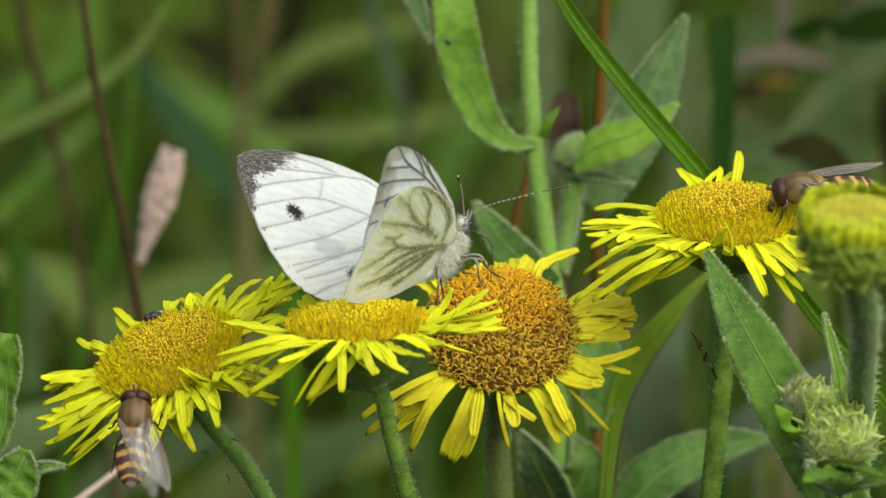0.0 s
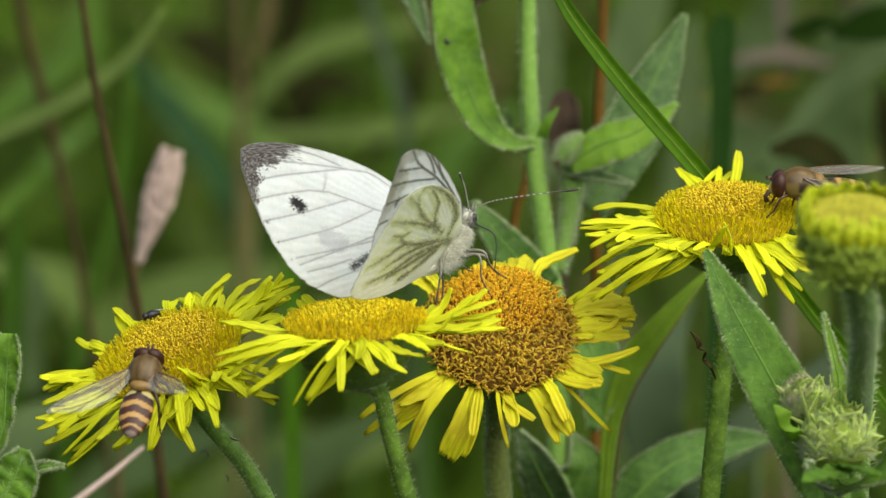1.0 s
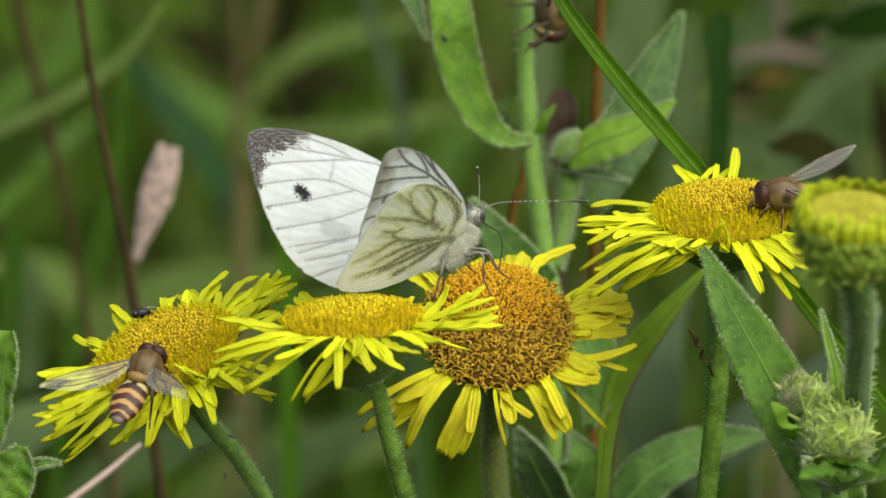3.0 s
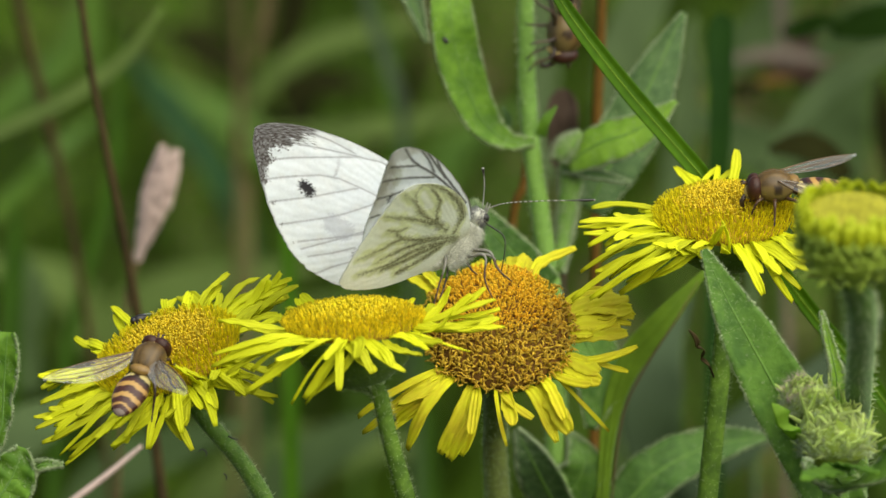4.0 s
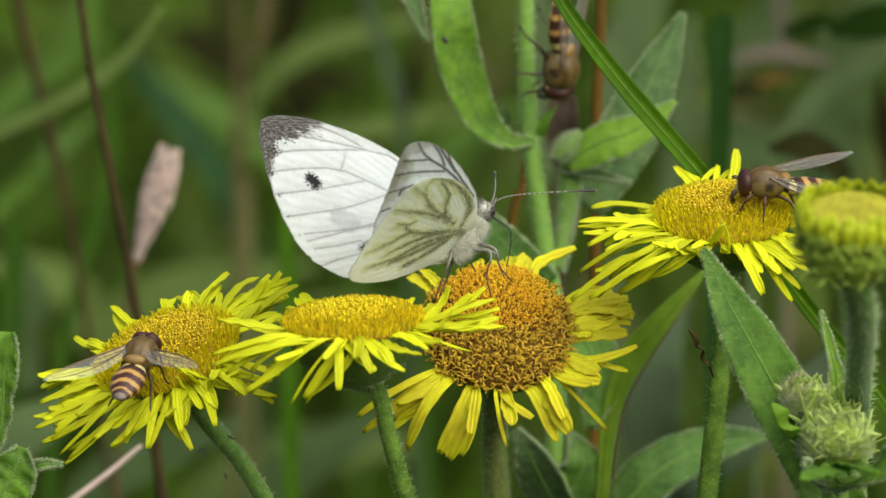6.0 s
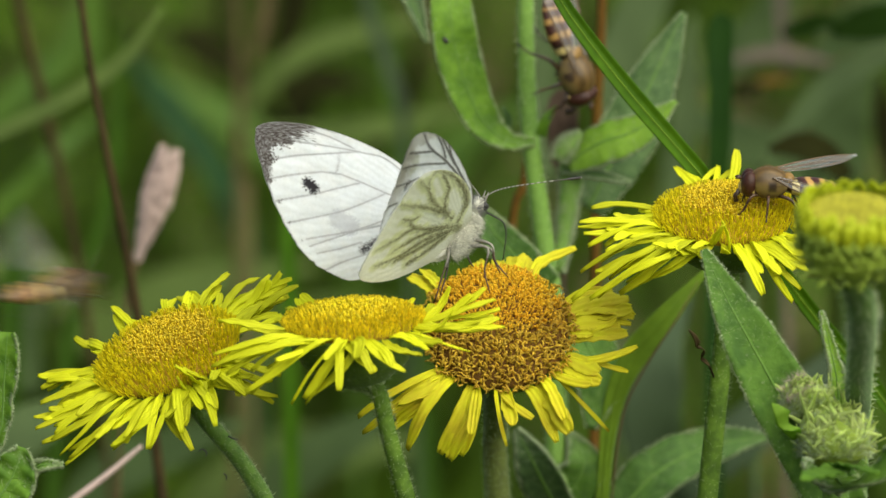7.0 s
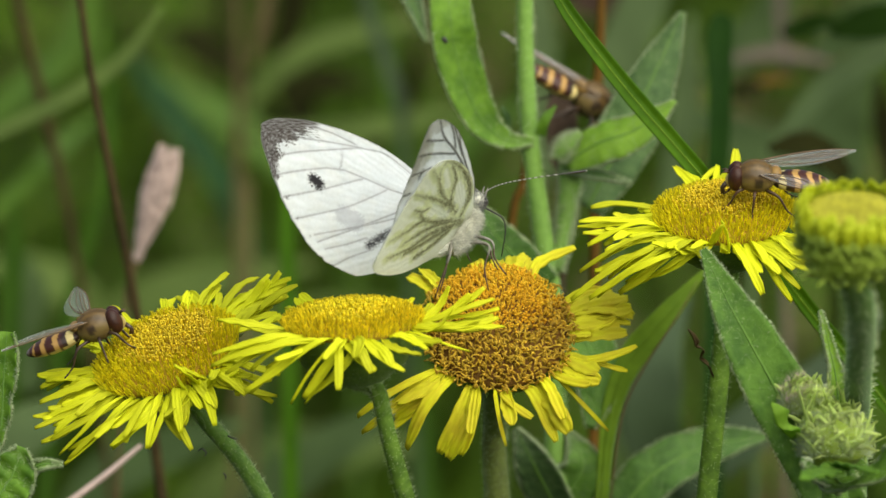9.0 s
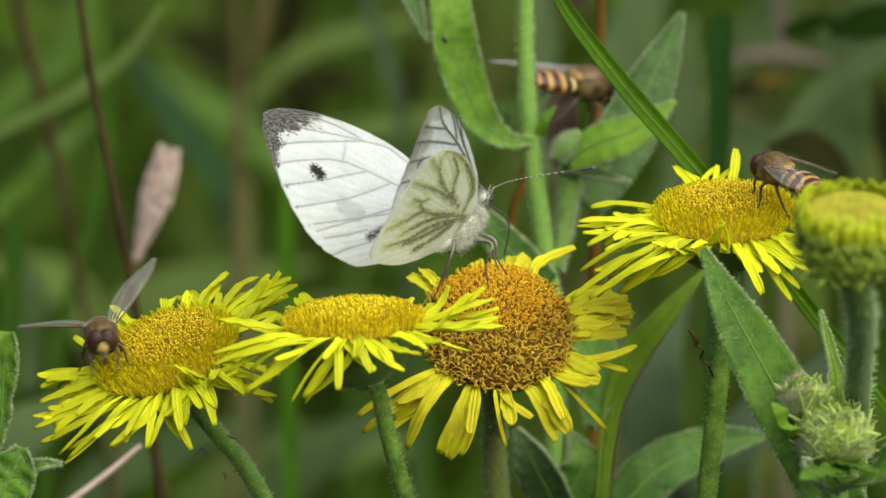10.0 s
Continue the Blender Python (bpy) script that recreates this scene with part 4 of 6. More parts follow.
back_plant([([(1250, 150, 380), (1310, 90, 380), (1360, 40, 380), (1400, -60, 380)], [20, 50, 60, 50, 20]),
            ([(1440, 120, 400), (1500, 60, 400), (1570, 20, 400), (1650, -30, 400)], [20, 50, 60, 54, 20]),
            ([(1500, 330, 390), (1480, 250, 390), (1500, 170, 390), (1560, 60, 390)], [50, 80, 80, 50, 20]),
            ([(1490, 340, 390), (1420, 300, 390), (1330, 260, 392), (1220, 200, 394)], [50, 80, 80, 60, 20])],
           "dull green broad-leaved plant, out of focus", MIDDLING, (1500, 420, 390))
# dark leaves added where the background falls into deep shade
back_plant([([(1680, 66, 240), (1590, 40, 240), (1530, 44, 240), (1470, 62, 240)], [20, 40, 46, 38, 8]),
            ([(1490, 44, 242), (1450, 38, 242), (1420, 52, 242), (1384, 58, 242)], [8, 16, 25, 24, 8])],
           "near-black green leaves standing in for deep shade, out of focus", DEEP_SHADE, (1680, 160, 244))
# leaves added as dark shapes for the shaded gaps at the right
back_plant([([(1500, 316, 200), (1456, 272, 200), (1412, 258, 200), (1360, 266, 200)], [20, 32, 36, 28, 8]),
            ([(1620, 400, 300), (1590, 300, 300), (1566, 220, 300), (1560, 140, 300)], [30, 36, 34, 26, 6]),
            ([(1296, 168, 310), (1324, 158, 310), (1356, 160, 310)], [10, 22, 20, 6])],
           "near-black brown leaves standing in for shaded gaps, out of focus", UMBER_SHADE, (1470, 420, 305))
back_plant([([(1296, 108, 340), (1350, 96, 340), (1400, 98, 340), (1470, 112, 340)], [10, 16, 18, 15, 6]),
            ([(1396, 130, 342), (1384, 60, 342), (1382, 0, 342), (1376, -70, 342)], [8, 12, 14, 14, 8])],
           "dry pinkish grey leaves, out of focus", PINKISH, (1390, 420, 344))
back_plant([([(1330, 152, 330), (1362, 144, 330), (1405, 142, 330)], [5, 9, 9, 3])],
           "rust brown dry leaf, out of focus", RUST, (1330, 420, 332))
back_plant([([(1170, 860, 220), (1150, 740, 215), (1165, 620, 215), (1220, 520, 220)], [40, 66, 70, 44, 8]),
            ([(1190, 880, 230), (1330, 760, 230), (1440, 680, 235), (1560, 560, 240)], [40, 60, 60, 40, 8])],
           "dull green broad-leaved plant, out of focus", DULL, (1180, 880, 226))
back_plant([([(-60, 262, 210), (60, 206, 210), (160, 150, 210), (232, 92, 210), (288, 12, 210)], [14, 19, 20, 16, 4])],
           "pale green long-leaved plant, out of focus", LIGHTISH, (-80, 300, 212))
back_plant([([(-60, 420, 420), (40, 330, 420), (100, 270, 420), (180, 200, 430)], [16, 24, 26, 20, 6]),
            ([(164, 170, 380), (168, 90, 380), (170, 20, 380), (166, -70, 380)], [8, 18, 22, 18, 8]),
            ([(-80, 260, 430), (40, 160, 430), (120, 90, 430), (160, -60, 430)], [26, 40, 44, 36, 10])],
           "light green leaves catching the sky, out of focus", LIME, (-60, 440, 420))
back_plant([([(180, 640, 520), (250, 540, 520), (380, 500, 520), (560, 470, 520)], [30, 60, 66, 50, 10]),
            ([(180, 640, 520), (130, 520, 520), (40, 480, 520), (-80, 470, 520)], [30, 56, 56, 40, 10]),
            ([(420, 700, 540), (480, 600, 540), (560, 560, 540), (700, 540, 540)], [30, 60, 60, 44, 10]),
            ([(300, 980, 600), (420, 850, 600), (560, 800, 600), (740, 790, 600)], [40, 84, 90, 70, 10])],
           "light green leaves catching the sky, out of focus", LIGHTISH, (200, 680, 520))
back_plant([([(620, 420, 700), (560, 330, 700), (420, 220, 700), (250, 120, 700)], [40, 60, 60, 40, 10]),
            ([(640, 420, 720), (760, 330, 720), (830, 240, 720), (960, 180, 720)], [50, 70, 60, 40, 10])],
           "light green leaves catching the sky, out of focus", LIME, (630, 460, 710))
# leaves added for the shaded hollows at upper left, dark by colour alone
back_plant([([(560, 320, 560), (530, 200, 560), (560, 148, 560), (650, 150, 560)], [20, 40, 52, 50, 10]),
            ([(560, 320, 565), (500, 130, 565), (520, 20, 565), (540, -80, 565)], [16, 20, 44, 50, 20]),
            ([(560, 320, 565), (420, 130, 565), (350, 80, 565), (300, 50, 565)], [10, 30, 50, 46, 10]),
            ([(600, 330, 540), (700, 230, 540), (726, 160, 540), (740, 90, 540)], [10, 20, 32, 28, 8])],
           "near-black brown leaves standing in for shaded gaps, out of focus", UMBER_SHADE, (560, 380, 562))
back_plant([([(430, 200, 500), (490, 130, 500), (580, 76, 500), (740, 40, 500)], [14, 26, 34, 36, 12]),
            ([(430, 240, 505), (600, 236, 505), (720, 220, 505), (840, 190, 505)], [14, 30, 34, 30, 8])],
           "soft green leaves, out of focus", LIGHTISH, (430, 330, 502))
grass_blade([(636, -60, 380), (660, 40, 380), (692, 130, 380), (716, 260, 380), (740, 900, 382)], [12, 17, 18, 16, 12, 8], "dull grey-green grass blade, out of focus", DULL, cup=0.2, seed=33)
back_plant([([(446, 120, 410), (462, 60, 410), (470, 10, 410), (478, -70, 410)], [8, 12, 16, 16, 8])],
           "dry brown leaf, out of focus", BROWNISH, (440, 320, 412))
back_plant([([(100, 960, 330), (190, 850, 330), (290, 800, 330), (430, 750, 330)], [30, 60, 64, 50, 10]),
            ([(400, 980, 335), (500, 860, 335), (590, 790, 335), (720, 720, 335)], [30, 60, 64, 50, 10]),
            ([(60, 700, 335), (40, 600, 335), (60, 520, 335), (30, 440, 335)], [20, 40, 40, 30, 10])],
           "dull green broad-leaved plant, out of focus", MIDDLING, (300, 960, 332))
back_plant([([(-60, 900, 240), (20, 790, 240), (90, 740, 240), (180, 700, 240)], [30, 56, 58, 40, 8])],
           "greyish green broad-leaved plant, out of focus", GREYISH, (-40, 900, 260))


def seed_head():
    base = at(240, 490, 150)
    rng = random.Random(51)
    ob = thing("seed_head", base, "pale pinkish dry grass seed head on a thin stalk", "seed head")
    axis = spline([at(*p) - base for p in ((240, 470, 150), (262, 400, 150), (284, 330, 150), (304, 258, 150))], 30)
    grains = []
    t = (axis[-1] - axis[0]).normalized()
    o = t.orthogonal().normalized()
    for i in range(620):
        u = 0.08 + 0.88 * rng.random()
        a = rng.random() * 6.283
        d = o * math.cos(a) + t.cross(o) * math.sin(a)
        spread = ramp_at((3, 7, 15, 24, 30, 30, 26, 19), u)
        q = axis[int(u * 30)] + d * spread * rng.uniform(0.75, 1)
        dirv = (t + d * 0.22).normalized()
        grains.append(tube([q + dirv * (L - 14) for L in (0, 9, 18, 28)], [1.0, 6, 5, 0.8], 5))
    part("seeds", joined(grains), HUSK, ob, kind="stuff")
    low = spline([axis[6], axis[0], at(222, 560, 150) - base, at(208, 900, 152) - base], 12)
    part("stalk", tube(low + [Vector((0, 0, -9650 - base.z))], (7, 6, 5), 6), BROWNISH, ob, "thin pale brown stalk")


seed_head()


def withered_leaf():
    base = at(1258, 668, -2)
    line = spline([at(*p) - base for p in ((1263, 668, -2), (1254, 648, -5), (1243, 634, -4), (1247, 621, -6), (1236, 612, -4), (1228, 598, -5), (1219, 585, -6))], 28)
    ob = thing("withered_leaf", base, "small brown shrivelled leaf clinging to the stem", "leaf")
    turns = [Vector((math.cos(i * 1.3), -0.6, math.sin(i * 1.3))) for i in range(7)]
    part("blade", sheet(line, [1.5, 3, 3.4, 2.4, 3, 6, 5.5, 2], turns, cup=0.5, thick=2, cols=4), DEAD, ob)


withered_leaf()


def left_leaves():
    base = at(-20, 860, -4)
    ob = thing("leafy_shoot", base, "fresh green shoot with crinkled leaves", "plant")
    part("stem", tube(spline([Vector((-30, 0, -9650 - base.z)), Vector((-20, 0, -400)), Vector((-10, 0, 300))], 10), (12, 12, 9), 8), STEM, ob)
    leaf("leaf", [(-30, 830, -4), (2, 760, -4), (8, 680, -4), (14, 588, -4)], [10, 10, 16, 12, 20, 16, 26, 28, 26, 14], LEAF_FRESH, ob, ((-0.4, -1, 0.1),), cup=0.3, ripple=0.3, seed=61, origin=base)
    leaf("leaf", [(-50, 930, -6), (-10, 890, -8), (22, 845, -8), (40, 792, -8)], [40, 50, 46, 54, 50, 44, 30, 8], LEAF_FRESH, ob, ((0, -1, 0.5),), cup=0.25, ripple=0.24, seed=62, origin=base)
    leaf("leaf", [(44, 850, -6), (70, 826, -8), (112, 823, -8)], [16, 12, 8, 2], LEAF_FRESH, ob, ((0, -1, 0.5),), cup=0.3, ripple=0.2, seed=63, origin=base, rows=14)


left_leaves()


# ---- the butterfly ----
B_AXIS, B_SIDE, B_BACK = Vector((0.7636, 0.4032, 0.5044)), Vector((-0.573, 0.7832, 0.2414)), Vector((-0.2977, -0.4734, 0.829))
B_FRAME = Matrix((B_AXIS, B_SIDE, B_BACK)).transposed()
B_HOME = (831, 424)
# outlines as (angle, reach) from the wing's root
FORE_RIM = ((-16, 30), (-6, 70), (4.8, 121), (9, 190), (12.8, 237), (17.7, 302), (21.6, 358), (25.7, 409), (28.2, 428), (29.6, 430), (33.6, 416), (38.6, 394),
            (46.1, 367), (53.8, 342), (59.8, 323), (65.7, 301), (71.3, 270), (76.1, 243), (80, 150), (86, 20))
NEAR_FORE_RIM = ((-16, 70), (-8.8, 107), (-0.7, 158), (4.2, 210), (8, 266), (12.7, 352), (16.9, 419), (18.7, 437), (20.9, 446), (22.2, 436), (26.4, 404),
                 (29.2, 385), (34.8, 357), (39.6, 341), (43.5, 326), (52, 290), (60, 220), (74, 100), (80, 20))
HIND_RIM = ((-12, 50), (-6.1, 80), (-0.4, 126), (5.7, 174), (10.3, 213), (17, 271), (22.5, 312), (28.7, 330), (34.7, 324), (42.5, 325), (53.3, 327), (60.3, 332), (62.7, 327),
            (64.6, 314), (67.6, 281), (71.4, 239), (74.9, 200), (78.6, 156), (81, 121), (85.1, 92), (108.3, 56), (130, 36))
# veins as (angle, reach) lines from the root
FORE_VEINS = (((5, 60), (11.2, 185), (16.6, 230), (22.5, 288), (28.2, 371)), ((18, 252), (19.8, 297), (21.9, 339)), ((17.5, 240), (26.8, 300), (31.3, 345), (35.9, 396)),
              ((23.1, 272), (26.6, 265), (30.7, 263)), ((18, 60), (22.6, 109), (29, 155), (30.8, 261), (36.6, 333), (40.4, 384)), ((30.5, 216), (37, 256), (41.3, 294), (45.8, 363)),
              ((30, 165), (41.2, 208), (46.5, 247), (51.9, 340)), ((34, 110), (51.3, 187), (55.8, 234), (59.5, 302)), ((44, 120), (53, 195), (57, 306)),
              ((59.7, 203), (61.6, 246), (62.2, 290)), ((66, 195), (67.1, 244), (68.6, 283)))
NEAR_FORE_VEINS = (((-0.2, 119), (6, 172), (13.4, 272), (17.6, 362), (17.8, 424)), ((17, 340), (19.6, 366), (23.2, 413)), ((13.7, 263), (19.1, 307), (23.5, 354), (27, 394)),
                   ((25.4, 310), (29.3, 339), (31.7, 367)), ((36, 320), (37.9, 343)), ((13.1, 280), (13.3, 330), (14.2, 372)), ((-3.4, 117), (7.9, 216), (10.2, 269), (10.6, 309)),
                   ((9.3, 235), (11.1, 284), (12.7, 351)))
HIND_LOOPS = (((19.5, 286), (16.3, 257), (12.1, 212), (8.1, 169), (4.8, 133), (3.6, 99), (9.6, 82), (22.6, 70)), ((19.6, 284), (22.9, 280), (25.2, 260), (27.2, 226), (27.7, 191), (26.5, 99)),
              ((17.4, 253), (16.6, 215), (17.4, 190), (21.2, 174), (25.7, 149)), ((35.4, 317), (33.8, 257), (31.1, 198), (29.4, 153)), ((25.8, 309), (25.7, 271), (26.3, 233)))
HIND_STREAKS = (((40.4, 269), (39.8, 238), (37.1, 220)), ((40.6, 242), (43.2, 206), (42.6, 149), (29, 60)), ((52.9, 307), (49.4, 256), (44.9, 222), (42.9, 197)),
                ((55.5, 243), (50.8, 198), (46.2, 158), (36.2, 92), (30, 50)), ((60.3, 284), (59.2, 210), (52.1, 152), (47.9, 117), (34.3, 60)), ((61.3, 220), (59.8, 177), (53.7, 124), (40.5, 73)),
                ((67.6, 173), (65.8, 139), (60.2, 108), (47.6, 78)))


def wing_mesh(rim, veins, side, kind, size=1.0):
    """A thin scaled wing out of the body: reach along +Z, back along -X. side: +1 where the upper face looks to +Y."""
    na, nr = 270, 150
    ang = np.linspace(rim[0][0], rim[-1][0], na)
    reach = np.interp(ang, [a for a, _ in rim], [r for _, r in rim])
    reach = reach * size
    ker = np.ones(7) / 7
    reach[3:-3] = np.convolve(reach, ker, "valid")
    rad = np.radians(ang)
    uu = np.linspace(0.02, 1, nr)
    rr = uu[:, None] * reach[None, :]
    aa = np.broadcast_to(rad[None, :], rr.shape)
    X, Z = -rr * np.sin(aa), rr * np.cos(aa)
    tatter = np.array([1.2 * abs(math.sin(v * 27)) + 3.6 * max(0, noise.noise((v * 34, side * 3, 1.7))) for v in rad])
    scallop = tatter[None, :] * np.clip((uu[:, None] - 0.975) * 40, 0, 1) * (np.degrees(aa) > 29)
    X, Z = X + scallop * np.sin(aa), Z - scallop * np.cos(aa)
    far = np.full(rr.shape, 1e9)
    for v in veins:
        p = [(-r * math.sin(radians(a)), r * math.cos(radians(a))) for a, r in v]
        fine = spline([(x, z, 0) for x, z in p], 12)
        for a, b in zip(fine[:-1], fine[1:]):
            dx, dz = b.x - a.x, b.y - a.y
            s = np.clip(((X - a.x) * dx + (Z - a.y) * dz) / (dx * dx + dz * dz + 1e-9), 0, 1)
            far = np.minimum(far, np.hypot(X - a.x - s * dx, Z - a.y - s * dz))
    g = np.array([[noise.noise((x * 0.30, z * 0.30, 3.1)) for x, z in zip(rx, rz)] for rx, rz in zip(X, Z)])
    g2 = np.array([[noise.noise((x * 0.05, z * 0.05, 7.7)) for x, z in zip(rx, rz)] for rx, rz in zip(X, Z)])
    deg = np.degrees(aa)
    edge = reach[None, :] - rr

    def blend(col, other, k):
        return col * (1 - k[..., None]) + np.array(other) * k[..., None]

    def soft(x):
        return np.clip(x, 0, 1)

    def spot(a, r, size, a2=None, r2=None):
        """A blot round one place, or along the line from it to another."""
        a2, r2 = (a, r) if a2 is None else (a2, r2)
        x, z, x2, z2 = -r * math.sin(radians(a)), r * math.cos(radians(a)), -r2 * math.sin(radians(a2)), r2 * math.cos(radians(a2))
        dx, dz = x2 - x, z2 - z
        s = np.clip(((X - x) * dx + (Z - z) * dz) / (dx * dx + dz * dz + 1e-9), 0, 1)
        return soft((size - np.hypot(X - x - s * dx, Z - z - s * dz) + g * 9) / 5)

    white = np.ones(rr.shape + (3,)) * np.array((0.945, 0.97, 1.0))
    brown = (0.085, 0.064, 0.055)
    if kind == "fore":
        up = blend(white, (0.99, 0.99, 0.99), soft(g2 * 1.6 + 0.2) * 0.5)
        up = blend(up, (0.24, 0.22, 0.23), soft((2.3 - far + g * 0.8) / 1.9) * np.interp(rr, (0, 200, 300, 400), (0.42, 0.4, 0.5, 0.7)))
        depth = np.interp(deg, (-20, 0, 10, 16, 20, 22, 24, 26, 28, 30, 32, 34, 36, 38, 42, 46, 60), (4, 4, 4, 4, 8, 27, 50, 64, 68, 58, 43, 34, 26, 18, 6, 3, 2))
        teeth = depth * (1 + 0.30 * g2 + 0.18 * (far < 6))
        up = blend(up, brown, soft((teeth - edge + g * np.minimum(24, depth * 0.5)) / 8) * soft(0.88 + 0.55 * g))
        for a, r, k in ((40.4, 378, 6), (45.8, 356, 4), (51.9, 337, 2), (57.5, 316, 1)):
            up = blend(up, brown, spot(a, r, k) * 0.85)
        up = blend(up, (0.05, 0.045, 0.05), spot(38.0, 309, 12, 39.4, 296))
        up = blend(up, (0.05, 0.045, 0.05), spot(63.5, 203, 10, 52, 126) * soft(0.95 - 0.9 * soft(g * 2 - 0.1)))
        up = blend(up, (0.58, 0.58, 0.64), spot(49.5, 245, 20, 52, 222) * 0.45)
        up = blend(up, (0.30, 0.29, 0.29), soft((2.4 - edge + g * 3) / 3) * 0.45)
        up = blend(up, (0.42, 0.42, 0.40), soft((np.interp(deg, (0, 10, 18, 22), (9, 8, 6, 0)) - edge + g * 8) / 5) * 0.75)
        up = blend(up, (0.45, 0.45, 0.44), soft((60 - rr) / 40) * 0.5)
        down = white * np.array((1.04, 1.02, 0.97))
        down = blend(down, (0.48, 0.44, 0.33), soft((np.interp(deg, (4, 12, 15, 18, 22, 26, 31, 36), (4, 10, 26, 40, 62, 40, 22, 0)) * (1 + 0.5 * g2) - edge + g * 16) / 14) * 0.55)
        down = blend(down, (0.66, 0.66, 0.50), spot(23, 375, 13, 25, 350) * 0.6)
        down = blend(down, (0.10, 0.085, 0.07), soft((3.0 - far + g * 1.8) / 1.6) * 0.86)
        down = blend(down, (0.24, 0.21, 0.15), soft((np.interp(deg, (-20, 5, 14, 20), (13, 9, 5, 0)) - edge + g * 5) / 5) * 0.85)
        down = blend(down, (0.05, 0.04, 0.04), spot(28.4, 338, 5, 31, 326))
    else:
        up = blend(white, (0.42, 0.42, 0.42), soft((3.2 - far) / 2.4) * 0.5)
        down = np.ones(rr.shape + (3,)) * np.array((0.85, 0.87, 0.55))
        down = blend(down, (0.98, 0.98, 0.84), soft((far - 8 + g2 * 9) / 7) * 0.95)
        down = blend(down, (0.90, 0.92, 0.76), spot(33, 235, 10, 37, 130) * soft((far - 5) / 5))
        down = blend(down, (0.86, 0.86, 0.72), soft((deg - np.interp(rr, (0, 150, 300, 330), (85, 71, 62, 56))) / 6) * 0.8)
        fade = np.interp(rr, (0, 60, 240, 320), (1, 1, 0.9, 0.45)) * soft(1.15 + 0.7 * g2)
        line = soft((np.interp(rr, (0, 150, 330), (4.6, 4.2, 2.2)) - far + g * 3.4) / 1.8) * fade
        dust = soft((np.interp(rr, (0, 120, 220, 330), (13, 10, 7, 3)) * (1 + 0.7 * g2) - far + g * 8) / 5) * fade
        dusk = np.maximum(line * soft(0.72 + 0.9 * g), dust * 0.50)
        down = blend(down, (0.135, 0.115, 0.045), dusk)
        down = blend(down, (0.10, 0.085, 0.05), soft((g - 0.32) * 6) * line)
        down = blend(down, (0.40, 0.38, 0.26), soft((66 - rr + g * 20) / 50) * 0.6)
        down = blend(down, (0.50, 0.46, 0.26), soft(g * 2.2 - 0.5) * 0.30)
        down = blend(down, (0.30, 0.26, 0.16), soft((2.2 - edge + g * 4) / 3) * 0.35 * (deg < 66))
    folds = 0.25 * np.sin(deg * 1.9 + g2 * 2) * np.clip(uu[:, None] * 2 - 0.5, 0, 1)
    Y = -side * 14 * (rr / 400) ** 2 + (far.clip(0, 12) * 0.09 + folds) * side - (side * 7 if kind == "hind" else 0)
    pts, cols, faces = [], [], []
    for layer, col in ((0, up), (1, down)):
        off = side * (1.0 if layer == 0 else -1.0)
        pts += list(zip(X.ravel(), (Y + off).ravel(), Z.ravel()))
        cols.append(col.reshape(-1, 3))
        k = layer * nr * na
        for i in range(nr - 1):
            for j in range(na - 1):
                a = k + i * na + j
                f = (a, a + 1, a + na + 1, a + na)
                faces.append(f if (layer == 0) == (side < 0) else f[::-1])
    k = nr * na
    last = (nr - 1) * na
    for j in range(na - 1):
        faces.append((last + j, last + j + 1, k + last + j + 1, k + last + j))
    return pts, faces, np.concatenate(cols)


